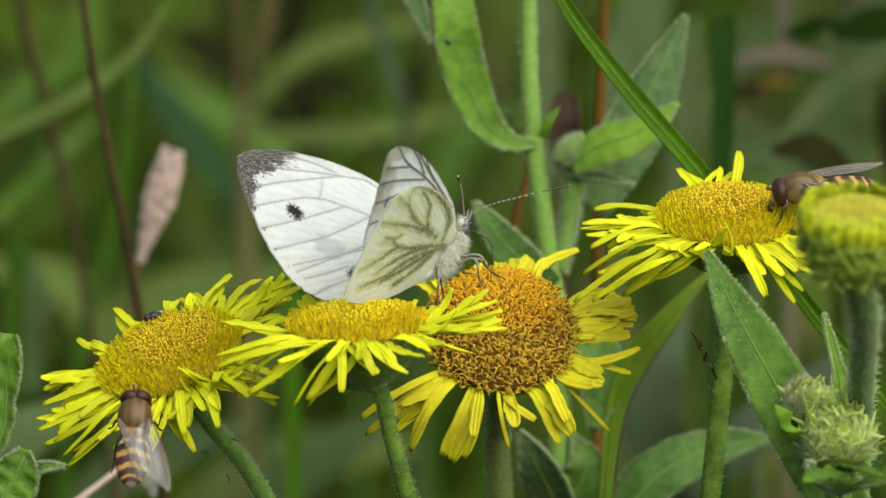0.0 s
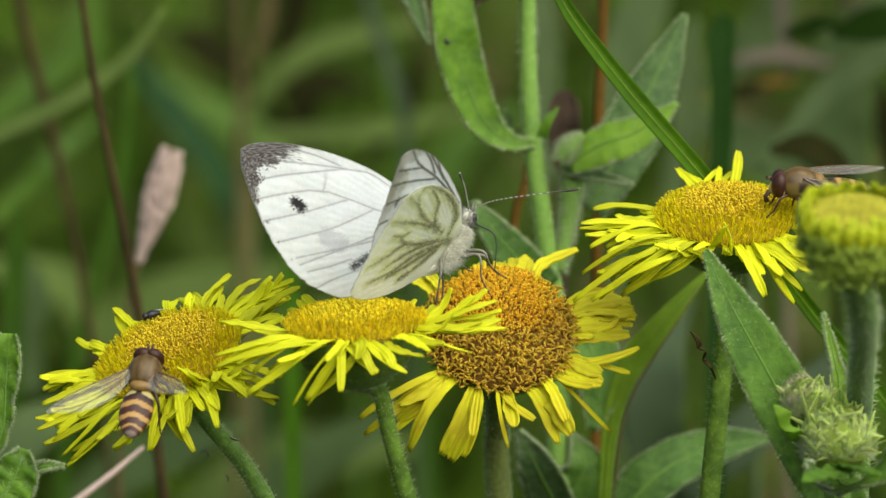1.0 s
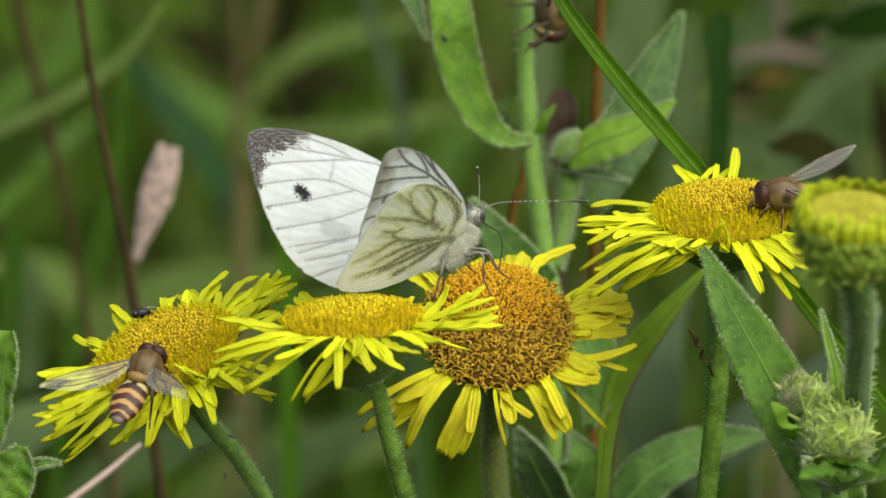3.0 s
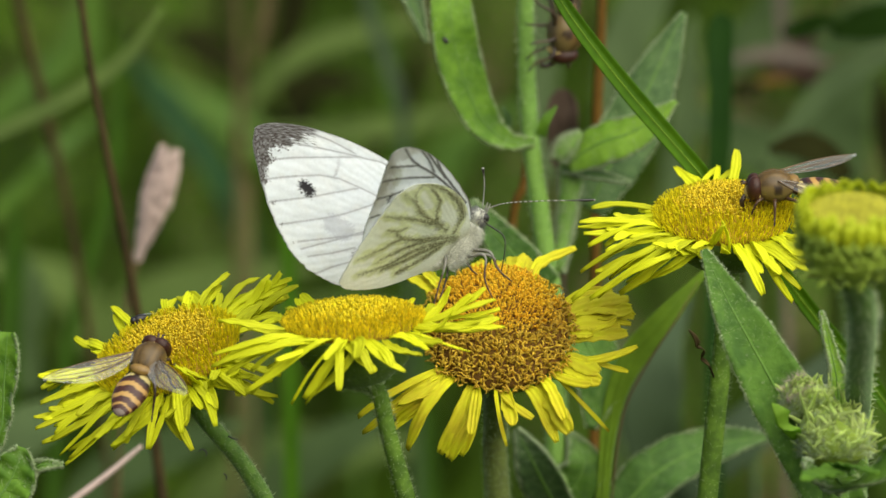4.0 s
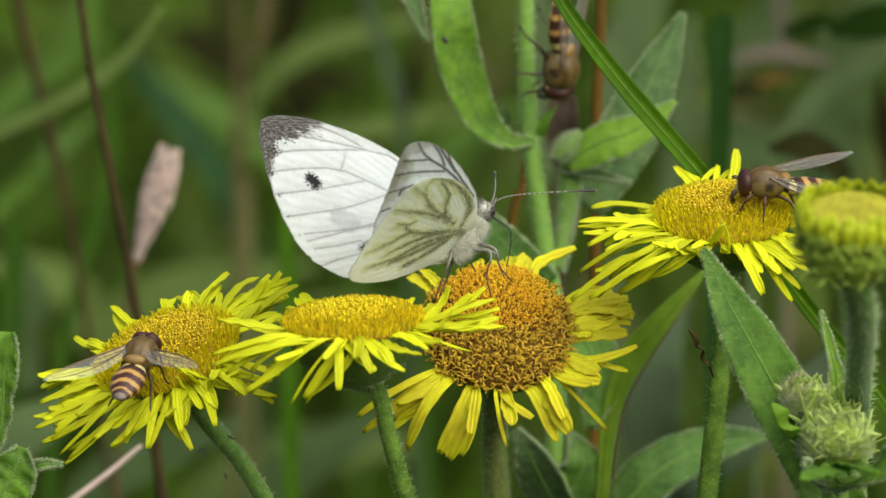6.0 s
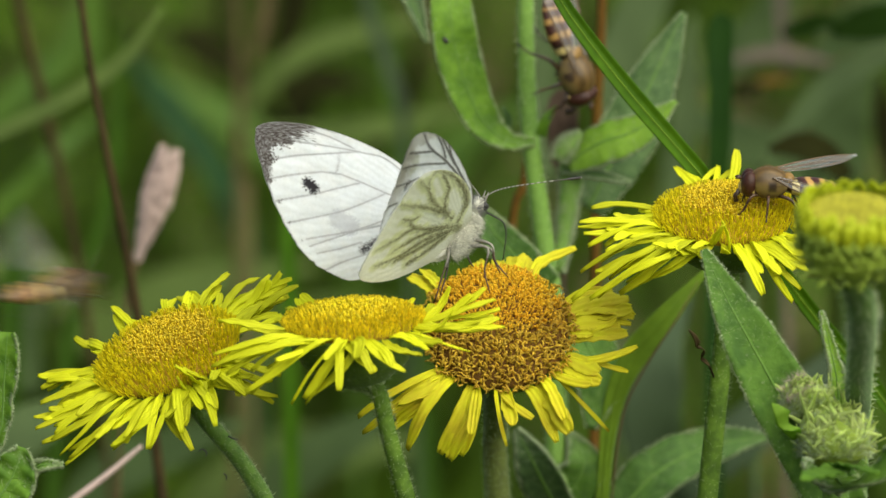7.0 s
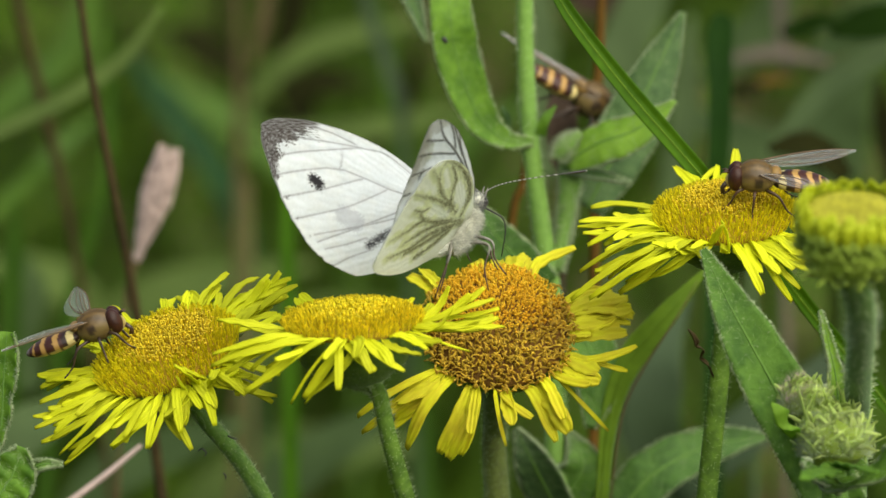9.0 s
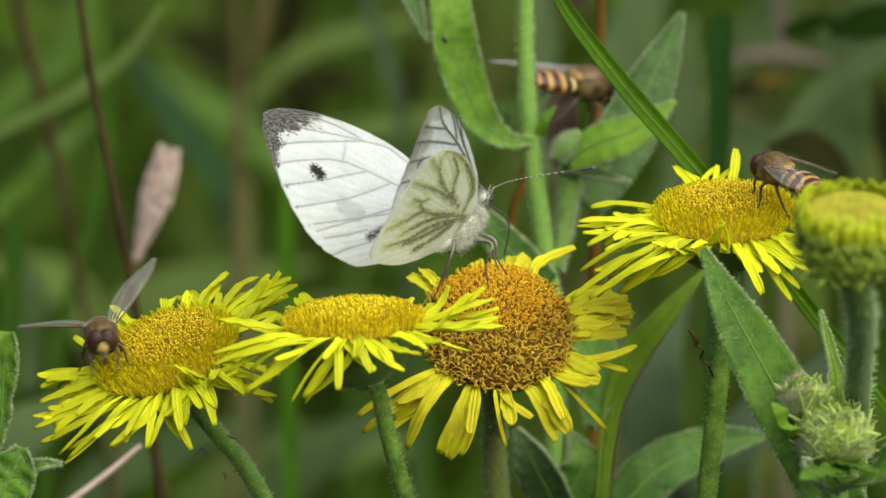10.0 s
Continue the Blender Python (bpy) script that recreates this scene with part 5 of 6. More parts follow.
def butterfly():
    rng = random.Random(71)
    ob = new("butterfly")
    ob.empty_display_size = 0.002
    tagged(ob, "white butterfly with black wing tips, green-veined below, feeding on flower", "butterfly")
    spine = [Vector(p) for p in ((-52, 0, -10), (-30, 0, -2), (-8, 0, 7), (14, 0, 17), (30, 0, 25))]
    body = part("thorax", tube(spline(spine, 16), (10, 22, 27, 26, 19, 9), 16), FUR, ob, "pale grey furry thorax")
    part("fur", hairs(spline(spine, 10), (14, 24, 27, 24, 16), 3400, 15, rng, 0.55), FUR_HAIR, body, kind="stuff")
    belly = part("abdomen", tube(spline([(-20, 4, -2), (-70, 6, 8), (-115, 8, 34), (-150, 8, 62)], 14), (12, 19, 18, 14, 4), 12), FUR, ob, "slender pale abdomen")
    part("fur", hairs(spline([(-30, 4, 0), (-70, 6, 8), (-140, 8, 56)], 8), (18, 19, 11), 500, 8, rng, 0.6), FUR_HAIR, belly, kind="stuff")
    head = part("head", ball((45, 0, 30), 16, 15, 16, 14, 10), FUR, ob, "small grey hairy head")
    part("fur", hairs([Vector((32, 0, 26)), Vector((44, 0, 31)), Vector((58, 0, 36))], (14, 15, 8), 520, 13, rng, 0.5), HEAD_HAIR, head, kind="stuff")
    for s in (-1, 1):
        part("eye", ball((52, s * 10, 26), 8, 7, 9, 14, 10), BLACK, head, "dark round eye")
        part("palp", tube([Vector((56, s * 4, 27)), Vector((66, s * 4, 33)), Vector((75, s * 4, 41))], (1.6, 1.9, 0.7), 6), LEG_GREY, head, "grey pointed mouth palp")
    inv = B_FRAME.transposed()
    feelers, legs = [], []

    def loc(x, y, dy):
        return inv @ Vector((x - B_HOME[0], dy, B_HOME[1] - y))
    for pts3 in (((869, 364, 16), (905, 353, 40), (970, 349, 70), (1063, 347, 92)), ((864, 362, 10), (870, 342, 14), (876, 318, 12), (878, 293, 6))):
        line = spline([loc(*p) for p in pts3], 44)
        an = part("antenna", tube(line, (0.9, 0.75, 0.7, 0.7, 0.7, 0.7, 0.7, 0.8, 1.6, 1.6), 6), FEELER, ob, "thin ringed antenna with a clubbed tip")
        part("rings", joined([tube(line[i:i + 2], (1.15, 1.15), 6) for i in range(1, 38, 2)]), PALE, an, kind="stuff")
        part("club", tube(line[38:], (0.9, 1.7, 2.5, 2.8, 2.3), 8), BLACK, an, "black club")
        part("tip", ball(line[-1], 2.6, 2.2, 2.2, 8, 6), PALE, an)
        feelers.append((an, line[0], line[-1]))
    for j in (((838, 434, -10), (876, 443, -34), (884, 472, -40), (908, 500, -42)), ((832, 447, -14), (868, 450, -36), (862, 490, -46), (872, 530, -50)),
              ((832, 450, 10), (834, 462, 4), (837, 474, 2), (844, 485, 2)), ((800, 436, -24), (796, 462, -46), (782, 498, -58), (768, 540, -62)),
              ((806, 445, 14), (800, 470, 8), (792, 496, -2), (778, 528, -10)), ((840, 440, 14), (878, 452, 26), (884, 470, 28), (896, 494, 28))):
        line = [loc(*p) for p in j]
        curve = spline(line, 12)
        lg = part("leg", tube(curve, (3.0, 2.6, 2.0, 1.7, 1.5, 1.1), 6), LIMB, ob, "thin dark leg")
        part("thigh", tube(curve[:7], (3.6, 3.1, 2.5, 2.0), 6), LEG_GREY, lg, "pale furry upper leg")
        legs.append((lg, line[0], line[-1], j[-1]))
    part("tongue", tube(spline([loc(870, 388, 0), loc(886, 398, -4), loc(899, 407, -6), loc(904, 420, -6), loc(903, 440, -6), loc(896, 476, -4)], 16), (1.7, 1.4, 1.2, 1.0), 5), BLACK, ob)
    wings = {"feelers": feelers, "legs": legs}
    wings["left"] = (part("forewing", wing_mesh(FORE_RIM, FORE_VEINS, -1, "fore"), WING, ob, "white forewing with a black tip and spots"),
                     part("hindwing", wing_mesh(HIND_RIM, HIND_LOOPS + HIND_STREAKS, -1, "hind", 0.72), WING, ob, "hindwing, plain white above"))
    wings["right"] = (part("forewing", wing_mesh(NEAR_FORE_RIM, NEAR_FORE_VEINS, 1, "fore"), WING, ob, "forewing, white below with dark veins and a grey tip"),
                      part("hindwing", wing_mesh(HIND_RIM, HIND_LOOPS + HIND_STREAKS, 1, "hind"), WING, ob, "hindwing, yellowish with dusky green veins below"))
    return ob, wings


BUTTERFLY, WINGS = butterfly()


# ---- hoverflies ----
def wing_pose(s, spread, lift):
    """A hoverfly's wing on its left (s = 1) or right side: back along -X, spread out and lifted by so many degrees."""
    a, b = radians(180 - s * spread), radians(lift)
    out = Vector((math.cos(a) * math.cos(b), math.sin(a) * math.cos(b), math.sin(b)))
    ahead = Vector((math.sin(a) * s, -math.cos(a) * s, 0))
    m = Matrix((out, ahead, out.cross(ahead))).transposed().to_4x4()
    return Matrix.Translation(Vector((-10, s * 23, 17)) * U) @ m


def hoverfly(label, seed, spread=(55, 55), lift=(14, 14), size=1.0):
    """Body along +X, back up +Z, about 11 mm long at size 1."""
    rng = random.Random(seed)
    ob = new("hoverfly")
    ob.empty_display_size = 0.002
    tagged(ob, label, "hoverfly", "hoverflies")
    pts, faces = ball((0, 0, 0), 38, 31, 29, 30, 24, lambda p: Vector((p.x, p.y, p.z * (1 - 0.12 * p.x * p.x))))
    cols = []
    for p in pts:
        k = noise.noise(p * 0.09)
        stripe = 0.75 + 0.25 * math.cos(p.y * 0.42)
        c = Vector((0.150, 0.088, 0.026)) * stripe * (1 + 0.35 * k)
        if p.z < 9 + 5 * k:
            c = c.lerp(Vector((0.19, 0.13, 0.045)), min(1, (9 + 5 * k - p.z) / 9))
        if p.z < -12:
            c = c.lerp(Vector((0.12, 0.085, 0.045)), min(1, (-12 - p.z) / 8))
        if abs(p.x + 6) < 6 + 3 * k and -8 < p.z < 8:
            c = Vector((0.05, 0.03, 0.018))
        cols.append(tuple(c))
    th = part("thorax", (pts, faces, cols), BANDS, ob, "bronze-brown thorax with yellowish sides")
    part("fur", hairs([Vector((x, 0, 0)) for x in (-28, -12, 4, 20, 31)], (19, 27, 28, 23, 12), 1700, 6, rng, 0.4), FUZZ, th, "golden brown down", kind="stuff")
    part("scutellum", ball((-34, 0, 11), 11, 20, 9, 16, 12), SCUTE, ob, "amber shield behind the thorax")

    def belly(p):
        u = (p.x + 1) / 2
        return Vector((p.x, p.y * (0.80 + 0.50 * u - 0.36 * u * u), p.z * (0.8 + 0.25 * u)))
    pts, faces = ball((-80, 0, -4), 54, 31, 18, 40, 72, belly)
    cols = []
    for p in pts:
        u = (-26 - p.x) / 108
        wave = 0.022 * math.cos(p.y / 34 * 5.0) - 0.03 * (p.y / 34) ** 2
        v = u + wave + 0.008 * noise.noise(p * 0.15)
        low = p.z < -10
        band = any(a < v < b for a, b in ((0.11, 0.225), (0.365, 0.465), (0.605, 0.695), (0.81, 0.855)))
        c = (0.47, 0.27, 0.075) if band else (0.060, 0.018, 0.012)
        if v < 0.3:
            c = (0.62, 0.50, 0.20) if band and abs(p.y) > 5 else (0.030, 0.014, 0.010)
        if v > 0.93:
            c = (0.20, 0.15, 0.12)
        cols.append((0.50, 0.38, 0.14) if low and not 0.35 < (v * 4.2) % 1 < 0.55 else c)
    part("abdomen", (pts, faces, cols), BANDS, ob, "dark brown abdomen with wavy yellow bands")
    head = part("head", ball((40, 0, -11), 13, 13, 15, 18, 12), FACE, ob, "yellow face")
    for s in (-1, 1):
        part("eye", ball((35, s * 9, -3), 15, 19, 23.5, 22, 16), EYE, head, "large dark maroon eye")
        part("antenna", tube([Vector((47, s * 3, 5)), Vector((55, s * 4, 7)), Vector((60, s * 6, 5))], (1.6, 2.6, 1.2), 6), LIMB, head)
    part("mouth", tube([Vector((50, 0, -18)), Vector((57, 0, -29)), Vector((54, 0, -39))], (5, 4, 5), 6), LIMB, head)
    part("collar", ball((28, 0, -6), 6, 25, 24, 24, 10), FACE, ob, "pale fringe behind the eyes")
    wings = []
    for s, sp, lf in ((1, spread[0], lift[0]), (-1, spread[1], lift[1])):
        n = 22
        rows, faces = [], []
        for i in range(n + 1):
            u = i / n
            x = 168 * u
            front = 6 + 10 * math.sin(min(1, u * 1.15) * math.pi * 0.55) * (1 - u ** 6)
            back = -(4 + 30 * math.sin(math.pi * u ** 0.85) ** 0.8) * (1 - u ** 9)
            for k in range(7):
                w = back + (front - back) * k / 6
                rows.append(Vector((x, w, 2.2 * math.sin(k * 2.1 + u * 3))))
        for i in range(n):
            for k in range(6):
                a = i * 7 + k
                faces.append((a, a + 1, a + 8, a + 7))
        wg = part("wing", (rows, faces), FILM, ob, "clear veined wing")
        veins = [tube([rows[i * 7 + 6] for i in range(0, n + 1)], (1.7, 1.3, 0.6), 5)]
        for a, b in ((5, 5), (4, 4.6), (3, 3.4), (2, 1.6), (3, 0.6)):
            ln = []
            for i in range(1, n - 1):
                kk = a + (b - a) * i / n
                k0 = int(kk)
                ln.append(rows[i * 7 + k0].lerp(rows[i * 7 + min(6, k0 + 1)], kk - k0))
            veins.append(tube(ln, (0.8, 0.65, 0.4), 4))
        part("veins", joined(veins), VEIN, wg, "fine brown wing veins", kind="stuff")
        wg.matrix_basis = wing_pose(s, sp, lf)
        wings.append(wg)
    for s in (-1, 1):
        for x0, fx, fy in ((16, 34, 14), (0, 2, 34), (-16, -58, 26)):
            line = spline([(x0, s * 14, -18), (x0 + fx * 0.45, s * (18 + fy * 0.45), -22), (x0 + fx * 0.75, s * (12 + fy * 0.8), -46), (x0 + fx, s * (10 + fy), -56)], 9)
            lg = part("leg", tube(line, (3.6, 3.3, 2.3, 1.8, 1.2), 6), LIMB, ob, "bent brown leg")
            part("foot", tube([line[-1], line[-1] + Vector((fx * 0.15, s * fy * 0.12, -4))], (2, 1.2), 5), BLACK, lg)
    for piece in ob.children_recursive:
        piece.data.transform(Matrix.Scale(size, 4))
    return ob, wings


FLY_A, FLY_A_WINGS = hoverfly("striped hoverfly feeding on the leaning flower, wings spread", 81, (62, 62), (6, 6))
FLY_B, FLY_B_WINGS = hoverfly("striped hoverfly on the open flower, one wing raised", 82, (30, 16), (-26, 12))
FLY_C, FLY_C_WINGS = hoverfly("striped hoverfly clambering on the stem behind the grass blade", 83, (14, 14), (3, 3), 1.18)


def small_fly():
    ob = new("small_fly")
    ob.matrix_basis = BOARD @ Matrix.Translation(at(268, 564, 6) * U)
    tagged(ob, "tiny shiny black fly on the flower rim", "fly")
    part("body", ball((0, 0, 0), 15, 9, 9, 12, 8), BLACK, ob)
    part("head", ball((15, 0, -1), 6, 7, 7, 10, 8), BLACK, ob)
    for s in (-1, 1):
        part("wing", sheet([Vector((0, s * 4, 7)), Vector((-14, s * 8, 8)), Vector((-26, s * 10, 6))], [3, 7, 2], [Vector((0, 0, 1))], thick=0.8, cols=3), FILM, ob)
        for dx in (-8, 0, 8):
            part("leg", tube([Vector((dx, s * 6, -4)), Vector((dx * 1.5, s * 14, -2)), Vector((dx * 2, s * 18, -14))], (1.4, 1.1, 0.8), 5), BLACK, ob)
    return ob


SMALL_FLY = small_fly()


def speck(name, label, category, x, y, d, size):
    ob = new(name, mesh(name, *ball((0, 0, 0), size * 1.5, size, size, 10, 7), BLACK))
    ob.matrix_basis = BOARD @ Matrix.Translation(at(x, y, d) * U) @ pose(0, 0, 0, 0, 50, 0)
    tagged(ob, label, category)


speck("tiny_beetle", "tiny dark beetle sitting on a green leaf", "beetle", 788, 72, 51, 5)
for cx, cy, d, pts2 in ((305, 752, 1, ((0, 0), (14, -6), (22, 4), (18, 16), (6, 14))),
                        (404, 772, 2, ((0, 0), (8, 4), (18, 6))), (352, 800, 2, ((0, 0), (6, -5), (14, 2), (11, 9))), (396, 838, 3, ((0, 0), (5, 5), (4, 12)))):
    ob = new("dry_thread", mesh("dry_thread", *tube(spline([at(cx + a, cy + b, d - 1) - at(cx, cy, d) for a, b in pts2], 10), (1.2, 1.6, 1.0), 5), BLACK))
    ob.matrix_basis = BOARD @ Matrix.Translation(at(cx, cy, d) * U)
    tagged(ob, "thin black dried thread caught on the stem", "thread", "dry threads")


def brown_butterfly():
    """A dull brown butterfly passing behind, never sharp."""
    ob = new("brown_butterfly")
    tagged(ob, "dull reddish brown butterfly fluttering behind the plants", "butterfly")
    part("body", tube(spline([(-70, 0, 0), (0, 0, 0), (60, 0, 6)], 8), (6, 14, 10), 8), DEAD, ob)
    brown = material("brown_scales", (0.055, 0.026, 0.014), (0.035, 0.016, 0.010), 0.7, 900, 0.2, 0.3)
    for sgn in (-1, 1):
        part("forewing", sheet([Vector((30, 0, 4)), Vector((40, sgn * 60, 40)), Vector((20, sgn * 120, 70))], [40, 55, 30], [Vector((0, -sgn * 0.6, 1))], thick=3, cols=4), brown, ob)
        part("hindwing", sheet([Vector((-20, 0, 2)), Vector((-40, sgn * 50, 24)), Vector((-60, sgn * 90, 40))], [36, 48, 30], [Vector((0, -sgn * 0.6, 1))], thick=3, cols=4), brown, ob)
    return ob


BROWN = brown_butterfly()


# ---- what moves ----
def fly_pose(head, tail, d, back, away=1.0):
    """The pose of a hoverfly from where its head and tail stand on the board; away: +1 where it heads from the lens."""
    v = Vector((head[0] - tail[0], 0, tail[1] - head[1])) / 178
    if v.length > 0.995:
        v *= 0.995 / v.length
    v.y = away * math.sqrt(1 - v.length_squared)
    v.normalize()
    up = Vector(back)
    up = (up - v * up.dot(v)).normalized()
    m = Matrix((v, up.cross(v), up)).transposed().to_4x4()
    c = at(head[0] + (tail[0] - head[0]) * 0.27, head[1] + (tail[1] - head[1]) * 0.27, d)
    return BOARD @ Matrix.Translation(c * U) @ m


# seconds, place on the board, turn of the body in degrees, and how far the far and near wings stand off upright
BUTTERFLY_PATH = [(0, 793, 445, -1.4, -7.2, 4.6, 26.5, 26.0), (0.5, 794, 434, -0.7, -8.8, 5.3, 26.2, 25.1), (1, 802, 433, 0.5, -6.1, 4.8, 28.7, 28.0), (1.5, 805, 429, 1.3, -6.1, 3.5, 26.1, 27.0), (2, 807, 433, -0.5, -4.9, 1.4, 26.3, 26.9),
                  (2.5, 814, 434, 0.6, -3.0, -1.8, 27.3, 27.5), (4, 821, 432, 1.6, -0.7, -2.0, 28.0, 27.9), (4.5, 827, 429, -1.0, 0.5, 1.3, 28.0, 27.3), (5, 831, 424, 0, 0, 0, 29.0, 27.7)]
BUTTERFLY_PATH += [(5.5, 835, 423, 1.6, 1.0, -2.2, 30.2, 28.3), (7, 822, 413, 2.1, -3.1, 6.2, 29.9, 24.7), (7.5, 819, 411, 1.8, -3.6, 9.1, 30.5, 23.8), (8, 810, 409, 2.3, -7.3, 15.1, 30.4, 22.3), (8.5, 817, 406, 2.2, -5.0, 14.9, 32.1, 21.3),
                   (9, 823, 406, 2.8, -2.3, 13.5, 33.1, 20.4), (9.5, 827, 408, -0.8, 2.5, 14.8, 34.5, 19.2), (10, 830, 401, 2.2, 0.8, 12.6, 36.9, 17.9)]
FEELER_TIPS = (((0, 1004, 325), (0.5, 1001, 314), (1, 1022, 332), (1.5, 1022, 320), (2, 1024, 342), (2.5, 1036, 360), (4, 1052, 354), (4.5, 1059, 358), (5, 1063, 347), (5.5, 1063, 346),
                (7, 1029, 314), (7.5, 1023, 323), (8, 986, 312), (8.5, 1013, 303), (9, 1039, 303), (9.5, 1046, 326), (10, 1052, 298)),
               ((0, 805, 300), (0.5, 812, 300), (1, 811, 305), (1.5, 844, 302), (2.5, 840, 300), (4, 855, 265), (4.5, 848, 290), (5, 877, 294), (5.5, 884, 325), (7, 800, 290), (7.5, 760, 290), (8, 710, 280),
                (8.5, 780, 290), (9, 800, 295), (10, 810, 290)))


def swing(carried, body, root, tip, goals):
    """Turn a leg or feeler about its root so that its tip points to a goal, given as a place on the board or, with no depth, a point to aim over."""
    rows = []
    for t, o, r in body:
        g = goals(t)
        w = o + r @ root
        away = (at(g[0], g[1], 0) if len(g) == 2 else Vector(g)) - w
        if len(g) == 2:
            away.y = 0
            away.y = math.sqrt(max(0, (tip - root).length_squared - away.length_squared))
        q = (tip - root).rotation_difference(r.transposed() @ away)
        rows.append((t, Matrix.Translation(root * U) @ q.to_matrix().to_4x4() @ Matrix.Translation(root * -U)))
    walk(carried, rows)


def beat_wing(wing, s, body, poses, tips, size=1.0):
    """Key a hoverfly's wing: by spread and lift where it is given so, else by where its tip stands; a sign of -1 brings it nearer than its root."""
    root = Vector((-10, s * 23, 17)) * size
    rows = [(t, wing_pose(s, spread, lift)) for t, spread, lift in poses]
    for t, x, y, sign in tips:
        m = BOARD.inverted() @ dict(body)[t]
        w = m.translation / U + m.to_3x3() @ root
        away = at(x, y, w.y / 16) - w
        away.y = sign * math.sqrt(max(0, (168 * size) ** 2 - away.x ** 2 - away.z ** 2))
        out = (m.to_3x3().transposed() @ away).normalized()
        ahead = out.cross(Vector((0, 0, 1))).normalized() * s
        turn = Matrix((out, ahead, out.cross(ahead))).transposed().to_4x4()
        rows.append((t, Matrix.Translation(root * U) @ turn))
    walk(wing, sorted(rows, key=lambda r: r[0]))


def motions():
    rows, body, beat = [], [], []
    for t, x, y, rx, ry, rz, a, b in BUTTERFLY_PATH:
        v = Vector((radians(rx), radians(ry), radians(rz)))
        turn = (Matrix.Rotation(v.length, 3, v) if v.length > 0 else Matrix.Identity(3)) @ B_FRAME
        rows.append((t, BOARD @ Matrix.Translation(at(x, y, -2) * U) @ turn.to_4x4()))
        body.append((t, at(x, y, -2), turn))
        beat.append((t, a, b))
    walk(BUTTERFLY, rows)
    walk(WINGS["left"][0], [(t, pose(0, 0, 0, -a, 0, 0)) for t, a, b in beat])
    walk(WINGS["right"][0], [(t, pose(0, 0, 0, b, 0, 0)) for t, a, b in beat])
    walk(WINGS["left"][1], [(t, pose(0, 0, 0, -a - 4, 0, 0) @ pose(0, 0, 0, 0, -6, 0)) for t, a, b in beat])
    walk(WINGS["right"][1], [(t, pose(0, 0, 0, b, 0, 0)) for t, a, b in beat])
    for (an, root, tip), tips in zip(WINGS["feelers"], FEELER_TIPS):
        swing(an, body, root, tip, lambda t: (np.interp(t, [q[0] for q in tips], [q[1] for q in tips]), np.interp(t, [q[0] for q in tips], [q[2] for q in tips])))
    for lg, root, tip, foot in WINGS["legs"]:
        stand = at(B_HOME[0], B_HOME[1], -2) + Vector((foot[0] - B_HOME[0], foot[2], B_HOME[1] - foot[1]))
        swing(lg, body, root, tip, lambda t: stand)
    up = (0, -0.3, 1)
    back = (-.1, -.8, 0.5)
    rows = [(t, fly_pose(h, k, d, b, w)) for t, h, k, d, b, w in (
        (0.0, (236, 692), (229, 853), -16, (0, -1, 0.3), 1), (0.3, (256, 680), (235, 848), -14, (0, -1, 0.3), 1), (0.5, (272, 644), (235, 812), -12, (-.1, -1, 0.4), 1),
        (0.7, (268, 634), (230, 800), -12, (-.1, -1, 0.4), 1), (1.0, (262, 620), (230, 764), -12, (-.1, -.9, 0.5), 1), (1.5, (273, 611), (215, 739), -11, back, 1),
        (2.0, (272, 624), (206, 742), -11, back, 1), (2.5, (274, 623), (210, 745), -11, back, 1), (4.0, (281, 604), (213, 728), -10, back, 1),
        (4.5, (298, 592), (215, 713), -9, back, 1), (5.0, (284, 588), (221, 690), -9, (-.1, -.7, 0.6), 1), (5.5, (271, 592), (218, 699), -9, (-.1, -.7, 0.6), 1),
        (6.0, (262, 600), (216, 700), -9, (-.1, -.7, 0.6), 1), (6.25, (160, 520), (60, 590), -4, up, 1), (6.5, (-140, 380), (-290, 430), 0, up, 1), (6.8, (-160, 470), (-310, 500), 0, up, 1),
        (6.9, (-140, 478), (-295, 508), 0, up, 1), (6.97, (60, 488), (-95, 518), 0, up, 1), (7.0, (160, 494), (5, 524), 0, up, 1), (7.03, (235, 506), (82, 540), 0, up, 1), (7.1, (226, 520), (88, 566), 0, up, 1), (7.3, (216, 534), (86, 615), 0, up, -0.15), (7.5, (217, 538), (88, 632), 0, up, -0.15),
        (8.0, (211, 554), (80, 627), 0, up, -0.15), (8.5, (220, 552), (77, 606), 0, up, -0.15), (9.0, (204, 563), (77, 613), 0, up, -0.15), (9.5, (236, 552), (110, 592), 0, up, -0.15), (9.7, (230, 562), (130, 590), 0, up, -0.15),
        (10.0, (184, 606), (172, 566), -4, (-0.1, -0.2, 1), -1))]
    walk(FLY_A, rows)
    stray = ((6.25, 80, 20), (6.5, 80, 40), (6.8, 80, 0), (6.9, 80, -30), (6.97, 80, -44), (7.0, 78, 20), (7.03, 70, 64), (7.1, 40, 20))
    beat_wing(FLY_A_WINGS[0], 1, rows, ((0.3, 40, 6),) + stray, (
        (0.0, 276, 874, -1), (0.5, 77, 754, -1), (1.0, 83, 729, -1), (1.5, 76, 692, -1), (2.0, 70, 695, -1), (2.5, 71, 692, -1), (4.0, 79, 673, -1), (4.5, 84, 663, -1), (5.0, 84, 662, -1), (5.5, 83, 674, -1), (6.0, 83, 674, -1),
        (7.5, 79, 542, 1), (8.0, 97, 538, 1), (8.5, 114, 517, 1), (9.0, 126, 512, 1), (9.5, 156, 504, 1), (10.0, 270, 458, 1)))
